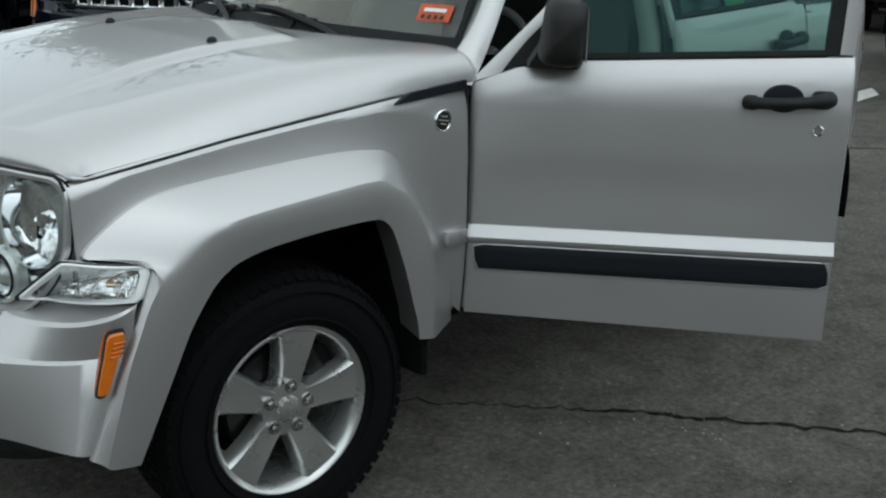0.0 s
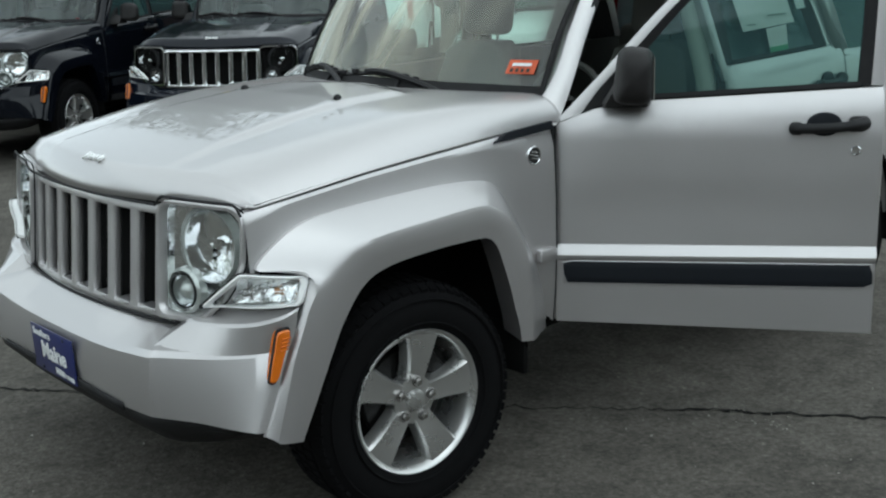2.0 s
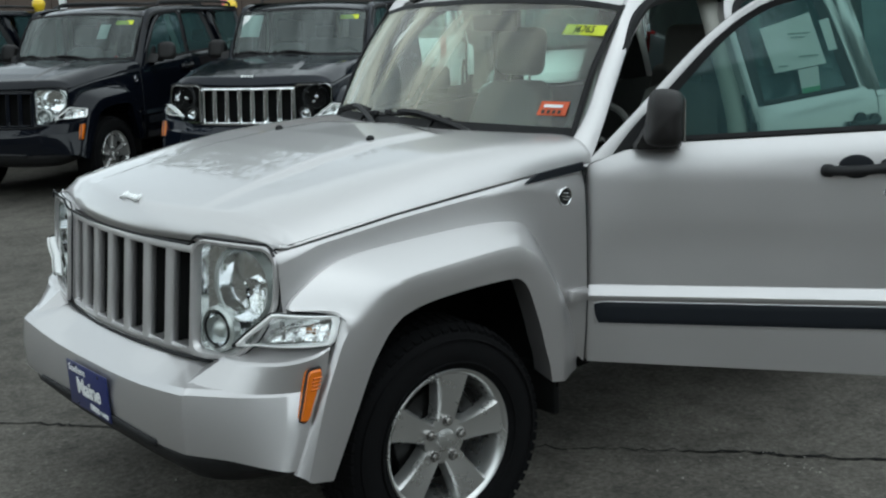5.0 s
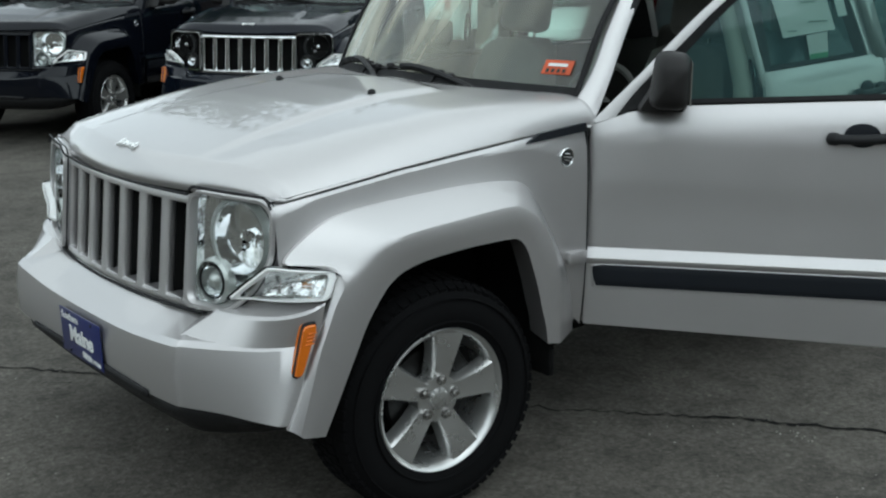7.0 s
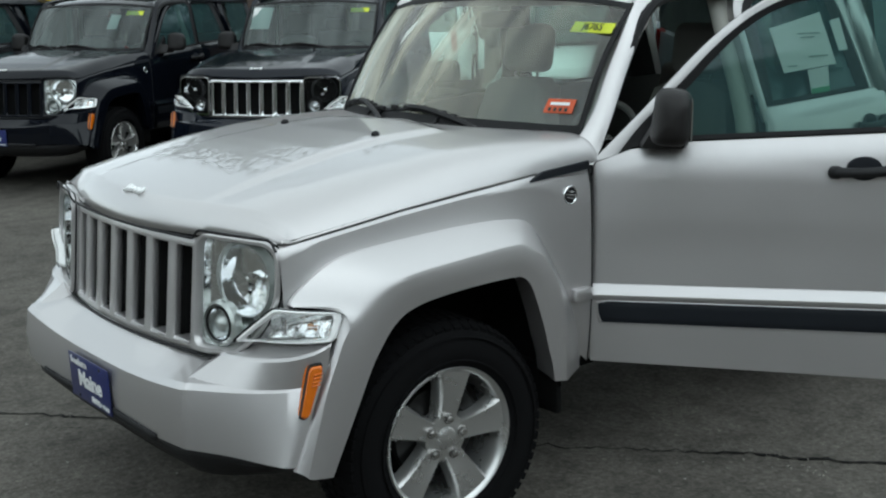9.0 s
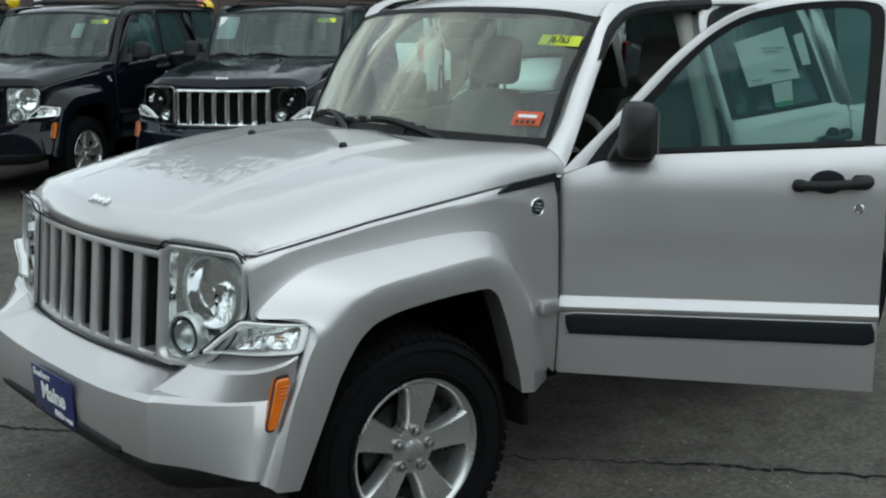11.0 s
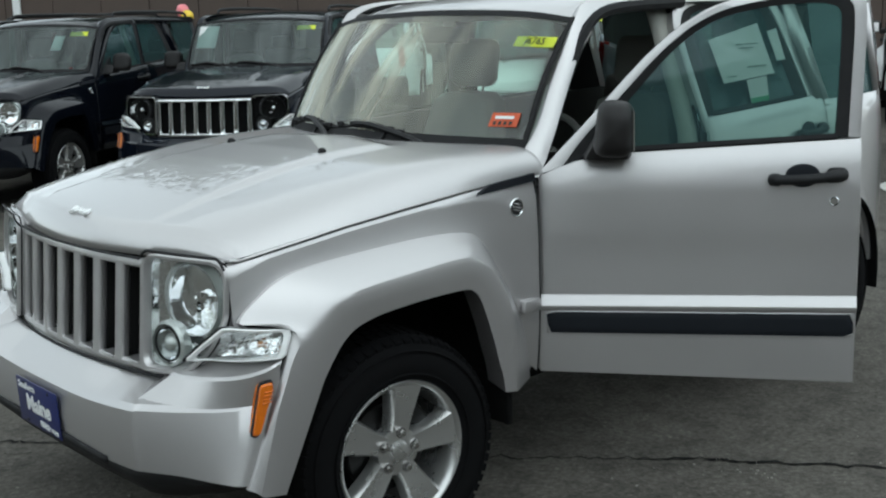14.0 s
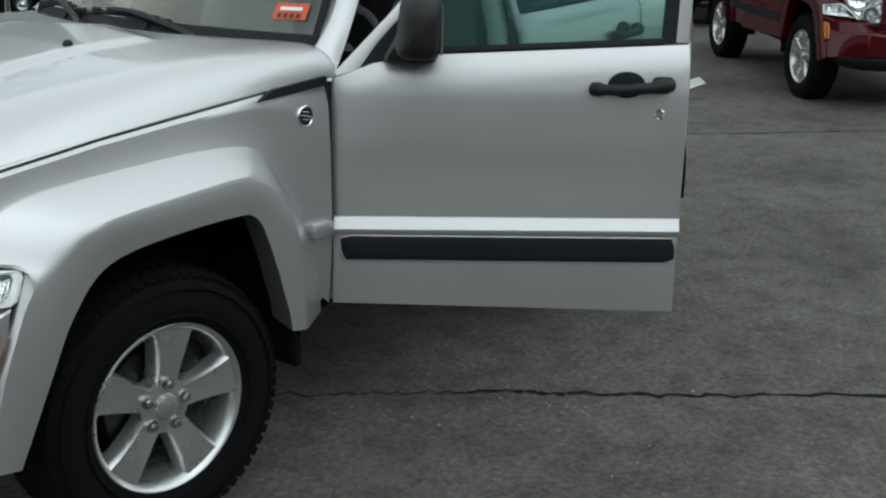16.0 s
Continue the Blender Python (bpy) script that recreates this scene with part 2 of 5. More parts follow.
def box(c, s, bevel=0.0, seg=2, rot=None, bm=None):
    out = bm or bmesh.new()
    m = Matrix.Translation(c) @ (rot or Matrix()) @ Matrix.Diagonal((*s, 1))
    r = bmesh.ops.create_cube(out, size=1, matrix=m)
    if bevel:
        es = list({e for v in r["verts"] for e in v.link_edges})
        bmesh.ops.bevel(out, geom=es, offset=bevel, segments=seg, affect="EDGES", profile=0.5)
    return out


def lathe(profile, n=48, axis="y", bm=None, centre=(0, 0, 0)):
    """Turns (radius, along) points round an axis."""
    rows = []
    for r, a in profile:
        ring = []
        for k in range(n):
            t = 2 * math.pi * k / n
            c, s = r * math.cos(t), r * math.sin(t)
            p = {"y": (c, a, s), "x": (a, c, s), "z": (c, s, a)}[axis]
            ring.append(Vector(p) + Vector(centre))
        rows.append(ring)
    return grid_bm(rows, bm, closed=True)


def tube(path, r, n=8, bm=None):
    """A round bar along a path; r a number or one for each point."""
    path = [Vector(p) for p in path]
    rs = r if isinstance(r, (list, tuple)) else [r] * len(path)
    rows = []
    for i, p in enumerate(path):
        d = (path[min(i + 1, len(path) - 1)] - path[max(i - 1, 0)]).normalized()
        a = d.cross(Vector((0, 0, 1)) if abs(d.z) < 0.9 else Vector((1, 0, 0))).normalized()
        b = d.cross(a)
        rows.append([p + rs[i] * (math.cos(t) * a + math.sin(t) * b) for t in (2 * math.pi * k / n for k in range(n))])
    bm = grid_bm(rows, bm, closed=True)
    bm.verts.ensure_lookup_table()
    for ring in (bm.verts[-n * len(rows):][:n], bm.verts[-n:]):
        bm.faces.new(ring)
    return bm


def prism(poly, depth, bm=None):
    """Solid between a polygon of points and the same moved by a vector."""
    bm = bm or bmesh.new()
    a = [bm.verts.new(Vector(p)) for p in poly]
    b = [bm.verts.new(Vector(p) + Vector(depth)) for p in poly]
    bm.faces.new(a)
    bm.faces.new(b[::-1])
    for i in range(len(a)):
        j = (i + 1) % len(a)
        bm.faces.new([a[j], a[i], b[i], b[j]])
    return bm


def lerp(a, b, t):
    return Vector(a).lerp(Vector(b), t)


def interp(x, xs, ys):
    return float(np.interp(x, xs, ys))


def words(text, size, material, parent, m, name="lettering", shear=0.0, bold=0.0):
    """Lettering in the built-in font as a thin mesh."""
    cu = bpy.data.curves.new("text", "FONT")
    cu.body, cu.size, cu.align_x, cu.align_y, cu.extrude, cu.shear, cu.resolution_u, cu.offset = text, size, "CENTER", "CENTER", 0.0008, shear, 3, bold
    tmp = new("text", cu)
    bpy.context.view_layer.update()
    me = bpy.data.meshes.new_from_object(tmp.evaluated_get(bpy.context.evaluated_depsgraph_get()))
    bpy.data.objects.remove(tmp)
    me.materials.clear()
    me.materials.append(material)
    ob = new(name, me)
    ob.parent = parent
    ob.matrix_basis = m
    return ob


def plane_frame(o, right, up):
    """A pose at o whose x axis runs right and whose y axis runs up."""
    r = Vector(right).normalized()
    n = r.cross(Vector(up)).normalized()
    u = n.cross(r)
    return Matrix(((r.x, u.x, n.x, o[0]), (r.y, u.y, n.y, o[1]), (r.z, u.z, n.z, o[2]), (0, 0, 0, 1)))

# ---- the sport utility vehicle; its nose points to -x, its middle plane is y = 0, the front axle x = 0 ----
HALF = 0.775
AXLE = 2.694


def nose(y):
    return -0.685 + 0.215 * y * y


def hood_edge(x):
    return interp(x, (-0.58, -0.36, -0.16, 0.05, 0.36, 0.64), (1.026, 1.056, 1.083, 1.102, 1.128, 1.145))


def hood_mid(x):
    return interp(x, (-0.70, -0.64, -0.55, -0.40, -0.10, 0.12, 0.35, 0.70), (1.085, 1.100, 1.124, 1.156, 1.205, 1.231, 1.241, 1.247))


def drawn_in(x):
    """Narrows the cabin towards its round-cornered tail, fitted to the camera's view."""
    return 1 - 0.06 * max(0.0, x - 1.0) - 0.03 * max(0.0, x - 2.2) - 0.15 * min(1.2, max(0.0, (x - 3.05) / 0.45)) ** 2


def nose_in(x):
    """How far the hood and fenders draw in towards the nose."""
    return 0.026 * min(1.0, max(0.0, (-0.12 - x) / 0.44)) ** 1.4


def side_y(z):
    """How far out the body side stands at a height."""
    return -interp(z, (0.40, 0.55, 0.72, 0.95, 1.10, 1.20, 1.70, 1.78), (0.775, 0.792, 0.800, 0.797, 0.787, 0.770, 0.675, 0.62))


def hood_z(x, y):
    s = min(1.0, abs(y) / (HALF - nose_in(x)))
    drop = hood_mid(x) - hood_edge(x)
    t = max(0.0, min(1.0, (x + 0.6) / 1.1))
    flat = 0.22 - 0.15 * t
    z = hood_mid(x) - drop * (flat * s * s + (1 - flat) * s ** (10 + 15 * t))
    side = (0.36 + 0.09 * max(0.0, -x) - abs(y)) / 0.045
    back = (0.40 + 0.35 * (0.30 - abs(y)) - x) / 0.06
    e = max(0.0, min(1.0, side, back))
    return z + 0.013 * e * e * (3 - 2 * e) * min(1.0, max(0.0, (x + 0.64) / 0.45)) - 0.004


def hood_bm():
    ys = [HALF * v for v in (-1, -0.997, -0.99, -0.98, -0.968, -0.952, -0.935, -0.915, -0.88, -0.83, -0.77, -0.71, -0.66, -0.62, -0.59, -0.56, -0.53, -0.51, -0.49, -0.47, -0.45, -0.43, -0.41, -0.38, -0.33, -0.27, -0.2, -0.1, 0)]
    ys += [-y for y in ys[-2::-1]]
    rows = []
    for k in range(66):
        row = []
        for y in ys:
            s = abs(y) / HALF
            front, back = nose(y) + 0.012, 0.478 + 0.215 * s * s
            if k < 5:
                top = hood_z(front + 0.05, y)
                low = 1.012 + 0.02 * s + (0.012 if s > 0.60 else 0.0)
                row.append((front + 0.05 * (k / 5) ** 1.25, y * (1 - nose_in(front) / HALF), low + (top - low) * (k / 5) ** 0.72))
            else:
                x = front + 0.05 + (back - front - 0.05) * (k - 5) / 60
                yy = y * (1 - nose_in(x) / HALF)
                row.append((x, yy, hood_z(x, yy)))
        rows.append(row)
    return grid_bm(rows)


def fender_bm():
    xs = [-0.565, -0.53, -0.48, -0.42, -0.35, -0.26, -0.16, -0.06, 0.04, 0.14, 0.24, 0.31, 0.36, 0.41, 0.46, 0.51, 0.55, 0.59, 0.632]
    rows = []
    for x in xs:
        low = interp(x, (-0.56, -0.5, -0.4, -0.19, 0.02, 0.13, 0.29, 0.36, 0.43, 0.5, 0.53, 0.6, 0.64), (0.85, 0.92, 0.97, 0.99, 1.0, 1.0, 0.98, 0.94, 0.84, 0.72, 0.66, 0.46, 0.455))
        top = hood_edge(x) - 0.007
        row = []
        for k in range(11):
            z = low + (top - low) * k / 10
            near = math.exp(-(z - low) / 0.05) * 0.012 if x < 0.5 else 0
            y = side_y(z) - near + 0.010 * (k == 10) + nose_in(x)
            row.append((x, y, z))
        rows.append(row)
    return grid_bm(rows)


FLARE_A = [(-0.61, -0.875, 0.425), (-0.575, -0.876, 0.50), (-0.53, -0.876, 0.61), (-0.49, -0.876, 0.70), (-0.46, -0.874, 0.775), (-0.436, -0.871, 0.850),
           (-0.50, -0.838, 0.866), (-0.560, -0.800, 0.872), (-0.495, -0.800, 0.930), (-0.385, -0.799, 0.980), (-0.19, -0.798, 1.0), (0.02, -0.797, 1.01), (0.15, -0.797, 1.01),
           (0.25, -0.797, 1.003), (0.32, -0.798, 0.988), (0.37, -0.80, 0.945), (0.43, -0.801, 0.855), (0.49, -0.802, 0.755), (0.53, -0.802, 0.675), (0.562, -0.801, 0.56), (0.575, -0.798, 0.448)]
FLARE_C = [(-0.578, 0.402), (-0.54, 0.53), (-0.51, 0.63), (-0.48, 0.70), (-0.455, 0.755), (-0.425, 0.795), (-0.40, 0.822), (-0.375, 0.845), (-0.325, 0.882), (-0.275, 0.907), (-0.18, 0.922), (-0.05, 0.932),
           (0.10, 0.942), (0.18, 0.945), (0.235, 0.938), (0.30, 0.900), (0.345, 0.845), (0.385, 0.775), (0.408, 0.71), (0.418, 0.60), (0.42, 0.462)]
FLARE_D = [(-0.500, 0.385), (-0.452, 0.48), (-0.402, 0.58), (-0.357, 0.67), (-0.33, 0.712), (-0.300, 0.752), (-0.287, 0.767), (-0.263, 0.788), (-0.225, 0.81), (-0.165, 0.826), (-0.09, 0.835),
           (0.02, 0.842), (0.12, 0.844), (0.19, 0.843), (0.226, 0.836), (0.260, 0.805), (0.290, 0.735), (0.318, 0.655), (0.336, 0.59), (0.355, 0.53), (0.365, 0.470)]


def flare_bm(sharp=True):
    rails = [[] for _ in range(10)]
    for a, c, d in zip(FLARE_A, FLARE_C, FLARE_D):
        a, c3, d3 = Vector(a), Vector((c[0], -0.896, c[1])), Vector((d[0], -0.893, d[1]))
        rails[0].append(a + Vector((0, 0.012, 0)))
        rails[1].append(a + Vector((0, -0.003, 0.001)))
        rails[2].append(a.lerp(c3, 0.06) + Vector((0, -0.004, 0.002)))
        rails[3].append(a.lerp(c3, 0.5) + Vector((0, -0.004, 0.004)))
        rails[4].append(a.lerp(c3, 0.86) + Vector((0, -0.003, 0.002)))
        rails[5].append(c3)
        rails[6].append(c3.lerp(d3, 0.14) + Vector((0, -0.004, 0)))
        rails[7].append(c3.lerp(d3, 0.6) + Vector((0, -0.003, 0)))
        rails[8].append(d3)
        rails[9].append(Vector((d[0] * 1.03, -0.80, d[1] + 0.02)))
    return grid_bm([crom(r, 4) for r in rails])


def loop_ring(poly, n):
    """n points evenly round a closed polygon."""
    pts = [Vector(p) for p in poly] + [Vector(poly[0])]
    seg = [(b - a).length for a, b in zip(pts, pts[1:])]
    total, out = sum(seg), []
    for k in range(n):
        d, i = total * k / n, 0
        while d > seg[i] and i < len(seg) - 1:
            d -= seg[i]
            i += 1
        out.append(pts[i].lerp(pts[i + 1], d / seg[i] if seg[i] else 0))
    return out


def round_poly(poly, r, n=5):
    """A polygon with its corners rounded."""
    pts, out = [Vector(p) for p in poly], []
    for i, p in enumerate(pts):
        a, b = pts[i - 1], pts[(i + 1) % len(pts)]
        ra = min(r, 0.45 * (a - p).length, 0.45 * (b - p).length)
        s, e = p + (a - p).normalized() * ra, p + (b - p).normalized() * ra
        for k in range(n):
            t = k / (n - 1)
            out.append((1 - t) ** 2 * s + 2 * t * (1 - t) * p + t * t * e)
    return out


def face_x(y, z):
    """The front face (grille and lamps) behind which all lies."""
    return nose(y) + 0.014 - 0.035 * (1.03 - z) / 0.35


LAMP = [(-0.456, 1.007), (-0.480, 1.024), (-0.725, 1.024), (-0.755, 0.998), (-0.757, 0.880), (-0.700, 0.785), (-0.622, 0.719), (-0.462, 0.712)]
LAMP_OUT = [(-0.440, 1.012), (-0.472, 1.037), (-0.730, 1.038), (-0.766, 1.012), (-0.768, 0.872), (-0.706, 0.774), (-0.628, 0.704), (-0.440, 0.690)]


def grille(car, paint, chrome):
    ys = [-0.445]
    for i in range(7):
        c = 0.123 * (i - 3)
        ys += [c - 0.041, c + 0.041]
    ys.append(0.445)
    zs = [0.682, 0.705, 0.76, 0.82, 0.88, 0.94, 0.985, 1.012]
    bm = bmesh.new()
    vs = [[bm.verts.new((face_x(y, z), y, z)) for y in ys] for z in zs]
    for i in range(len(zs) - 1):
        for j in range(len(ys) - 1):
            if j % 2 == 1 and 1 <= i <= 5:
                continue
            bm.faces.new([vs[i][j], vs[i][j + 1], vs[i + 1][j + 1], vs[i + 1][j]])
    panel = part("grille", bm, CHROME if chrome else paint, car, "", smooth=30, solid=0.028, offset=-1.0)
    b = panel.modifiers.new("edge", "BEVEL")
    b.width, b.segments, b.limit_method, b.angle_limit = 0.006, 2, "ANGLE", radians(50)
    for i in range(7):
        c = 0.123 * (i - 3)
        part("slot_sill", box((face_x(c, 0.706) + 0.022, c, 0.7045), (0.044, 0.080, 0.007), 0.002, 1), CHROME if chrome else paint, panel)
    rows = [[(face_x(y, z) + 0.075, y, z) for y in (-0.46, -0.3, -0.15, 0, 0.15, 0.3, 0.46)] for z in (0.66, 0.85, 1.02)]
    zt = lambda y: 1.017 + 0.030 * min(1.0, max(0.0, (abs(y) - 0.435) / 0.035)) - 0.05 * max(0.0, (abs(y) - 0.735) / 0.04) ** 2
    part("hood_seam", tube([(face_x(y, zt(y)) - 0.014 - 0.014 * min(1.0, max(0.0, (abs(y) - 0.42) / 0.04)), y, zt(y)) for y in [-0.766 + 0.01532 * k for k in range(101)]], 0.0042, 6), SEAM, panel, "dark gap under the hood")
    zb = lambda y: 0.680 + 0.012 * max(0.0, (abs(y) - 0.42) / 0.2) ** 2
    part("bumper_seam", tube([(face_x(y, zb(y)) - 0.004, y, zb(y)) for y in [-0.60 + 0.02 * k for k in range(61)]], 0.005, 6), SEAM, panel, "dark gap above the bumper")
    # black sheet stands in for the shade behind the slots
    part("grille_backing", grid_bm(rows), DARK, panel, "black sheet for the shade behind the grille bars")
    return panel


def headlamp(car, paint, sgn, chrome, smoked=False):
    fl = (lambda b: b) if sgn < 0 else flip
    n = 64
    inner, outer = loop_ring([(p.x, p.y, 0) for p in round_poly([(a, b, 0) for a, b in LAMP], 0.03)], n), loop_ring([(p.x, p.y, 0) for p in round_poly([(a, b, 0) for a, b in LAMP_OUT], 0.03)], n)
    # start both rings at the same corner so that they run together
    k = min(range(n), key=lambda i: (inner[i] - outer[0]).length)
    inner = inner[k:] + inner[:k]
    f = lambda pts, lift, grow=0.0: [Vector((face_x(p.x, p.y) - lift, p.x, p.y)) for p in pts]
    mid = [a.lerp(b, 0.5) for a, b in zip(inner, outer)]
    rows = [f(outer, -0.05), f(outer, 0.016), f([o.lerp(m, 0.35) for o, m in zip(outer, mid)], 0.023), f([m.lerp(i, 0.6) for m, i in zip(mid, inner)], 0.022), f(inner, 0.014), f(inner, -0.06)]
    lamp = part("headlamp", fl(grid_bm(rows, closed=True)), CHROME if chrome else paint, car, "headlamp with round lamps behind a clear lens" if not smoked else "dark smoked headlamp behind a clear lens")
    gap = [o.lerp(m, -0.18) for o, m in zip(outer, mid)]
    part("lamp_seam", fl(grid_bm([f(gap, 0.004), f(gap, 0.010), f(outer, 0.010)], closed=True)), SEAM, lamp)
    back = [Vector((sum(p.x for p in inner) / n, sum(p.y for p in inner) / n, 0))] * n
    ref = DARK if smoked else REFLECTOR
    bowl = grid_bm([f(inner, -0.004), f([i.lerp(b, 0.05) for i, b in zip(inner, back)], -0.022), f([i.lerp(b, 0.16) for i, b in zip(inner, back)], -0.028), f([i.lerp(b, 0.9) for i, b in zip(inner, back)], -0.055)], closed=True)
    part("lamp_bowl", fl(bowl), ref, lamp, "stepped chrome reflector bowl", smooth=20)
    for name, cy, cz, r, lift in (("main_reflector", -0.630, 0.918, 0.102, 0.006), ("turn_reflector", -0.545, 0.783, 0.058, 0.016)):
        cx = face_x(cy, cz) - lift
        ax = Vector((1, 0.22, -0.05)).normalized()
        m = Matrix.Translation((cx + 0.004, cy, cz)) @ Vector((1, 0, 0)).rotation_difference(ax).to_matrix().to_4x4()
        main = name == "main_reflector"
        prof = [(r, 0.004), (r * 0.97, 0.014), (r * 0.90, 0.036), (r * 0.76, 0.058), (r * 0.55, 0.076), (r * 0.30, 0.086), (r * 0.16, 0.088)] if main else [(r * 0.80, 0.006), (r * 0.76, 0.022), (r * 0.60, 0.034), (r * 0.56, 0.036)]
        b = lathe(prof, 40, "x")
        b.transform(m)
        dish = part(name, fl(b), CHROME, lamp, "deep round chrome reflector")
        # pale stepped ring round the dish, broad on the inner side
        rg = bmesh.new()
        rows = [[], [], [], []]
        for k in range(49):
            t = 2 * math.pi * k / 48
            wide = 1.02 + (0.20 * max(0.0, math.cos(t)) ** 0.7 if main else 0.14)
            for row, (q, d) in zip(rows, ((0.99, 0.016), (1.01, -0.002), (wide, 0.006), (wide + 0.03, 0.030))):
                row.append(m @ Vector((d, q * r * math.cos(t), q * r * math.sin(t))))
        part("reflector_ring", fl(grid_bm(rows, rg)), SEAM if smoked else LAMPRING, lamp)
        if main:
            cap = lathe([(0.020, 0.086), (0.020, 0.040), (0.017, 0.034), (0.0005, 0.032)], 20, "x")
            cap.transform(m)
            part("bulb_cap", fl(cap), CHROME, dish)
            for z, h in ((0.30, 0.012), (-0.02, 0.020), (-0.36, 0.012)):
                w = r * math.sqrt(1 - z * z) * 0.80
                st = surf([[(0.044 + 0.030 * (1 - (y / w) ** 2) + d, y, z * r + dz) for y in np.linspace(-w, w, 7)] for d, dz in ((0.010, h), (0.0, h * 0.6), (0.0, -h * 0.6), (0.010, -h))], 1, 2)
                st.transform(m)
                part("reflector_flute", fl(st), DARK if abs(z) < 0.1 else CHROME, dish)
        else:
            ball = lathe([(r * 0.56, 0.034), (r * 0.50, 0.016), (r * 0.34, 0.004), (r * 0.16, -0.002), (0.0005, -0.003)], 28, "x")
            ball.transform(m)
            part("lamp_glass", fl(ball), CHROME if smoked else LAMPRING, dish, "domed glass of the small lamp")
            tr = lathe([(r * 0.80, 0.004), (r * 0.84, -0.003), (r * 0.90, 0.004)], 40, "x")
            tr.transform(m)
            part("dish_rim", fl(tr), STEEL, dish)
    part("lamp_lens", fl(grid_bm([f(inner, 0.006), f([i.lerp(b, 0.25) for i, b in zip(inner, back)], 0.014), f([i.lerp(b, 0.6) for i, b in zip(inner, back)], 0.018), f([i.lerp(b, 0.98) for i, b in zip(inner, back)], 0.020)], closed=True)), LENS, lamp, "clear plastic lens", shadow=False)
    return lamp


def turn_signal(car, sgn):
    fl = (lambda b: b) if sgn < 0 else flip
    q = [Vector(p) for p in ((-0.646, -0.640, 0.753), (-0.592, -0.772, 0.866), (-0.434, -0.869, 0.843), (-0.464, -0.871, 0.768))]
    quad = lambda m, out: [lerp(p, (q[0] + q[1] + q[2] + q[3]) / 4, m) + Vector((-0.55, -0.8, 0.1)).normalized() * out for p in q]
    ring = lambda m, out: loop_ring(round_poly(quad(m, out), 0.012), 40)
    # bow the outline round the corner of the body
    mid = (q[0] + q[1] + q[2] + q[3]) / 4
    def bow(pts):
        return [p + Vector((-0.6, -0.8, 0)) * 0.028 * max(0.0, 1 - ((p - mid).length / 0.12) ** 2) for p in pts]
    sig = part("turn_signal", fl(grid_bm([bow(ring(-0.02, -0.03)), bow(ring(-0.02, 0.004)), bow(ring(0.04, 0.010)), bow(ring(0.15, 0.008)), bow(ring(0.17, -0.02))], closed=True)), SKYCHROME, car, "turn signal with a bright rim and clear lens")
    part("signal_seam", fl(grid_bm([bow(ring(-0.09, -0.002)), bow(ring(-0.02, 0.001))], closed=True)), SEAM, sig)
    inner = [mid + Vector((-0.55, -0.8, 0.1)).normalized() * -0.02] * 40
    part("signal_reflector", fl(grid_bm([bow(ring(0.13, -0.006)), bow(ring(0.20, -0.026)), bow(ring(0.55, -0.032)), inner], closed=True)), REFLECTOR, sig, "faceted chrome reflector")
    at = lerp(lerp(q[1], q[2], 0.66), lerp(q[0], q[3], 0.66), 0.45) + Vector((-0.010, -0.014, 0))
    part("bulb", fl(box(at, (0.018, 0.014, 0.018), 0.006)), AMBERBULB, sig, "pale amber bulb")
    at = lerp(lerp(q[1], q[2], 0.35), lerp(q[0], q[3], 0.35), 0.45) + Vector((-0.014, -0.018, 0))
    bars = bmesh.new()
    for a in (0.30, 0.42, 0.54, 0.78, 0.88):
        p0, p1 = lerp(q[1], q[2], a), lerp(q[0], q[3], a)
        tube([lerp(p0, p1, 0.22) + Vector((-0.020, -0.024, 0)), lerp(p0, p1, 0.72) + Vector((-0.020, -0.024, 0))], 0.0014, 5, bars)
    for a in (0.45, 0.62):
        tube([lerp(lerp(q[1], q[2], 0.28), lerp(q[0], q[3], 0.28), a) + Vector((-0.018, -0.024, 0)), lerp(lerp(q[1], q[2], 0.9), lerp(q[0], q[3], 0.9), a) + Vector((-0.014, -0.022, 0))], 0.0014, 5, bars)
    part("reflector_rib", fl(bars), CHROME, sig)
    part("signal_divider", fl(box(at, (0.004, 0.02, 0.05), 0.001)), CHROME, sig)
    cen = [mid + Vector((-0.55, -0.8, 0.1)).normalized() * 0.030] * 40
    part("signal_lens", fl(grid_bm([bow(ring(0.12, 0.004)), bow(ring(0.5, 0.006)), [c.lerp(p, 0.02) for c, p in zip(cen, bow(ring(0.5, 0.006)))]], closed=True)), LENS, sig, "clear plastic lens", shadow=False)


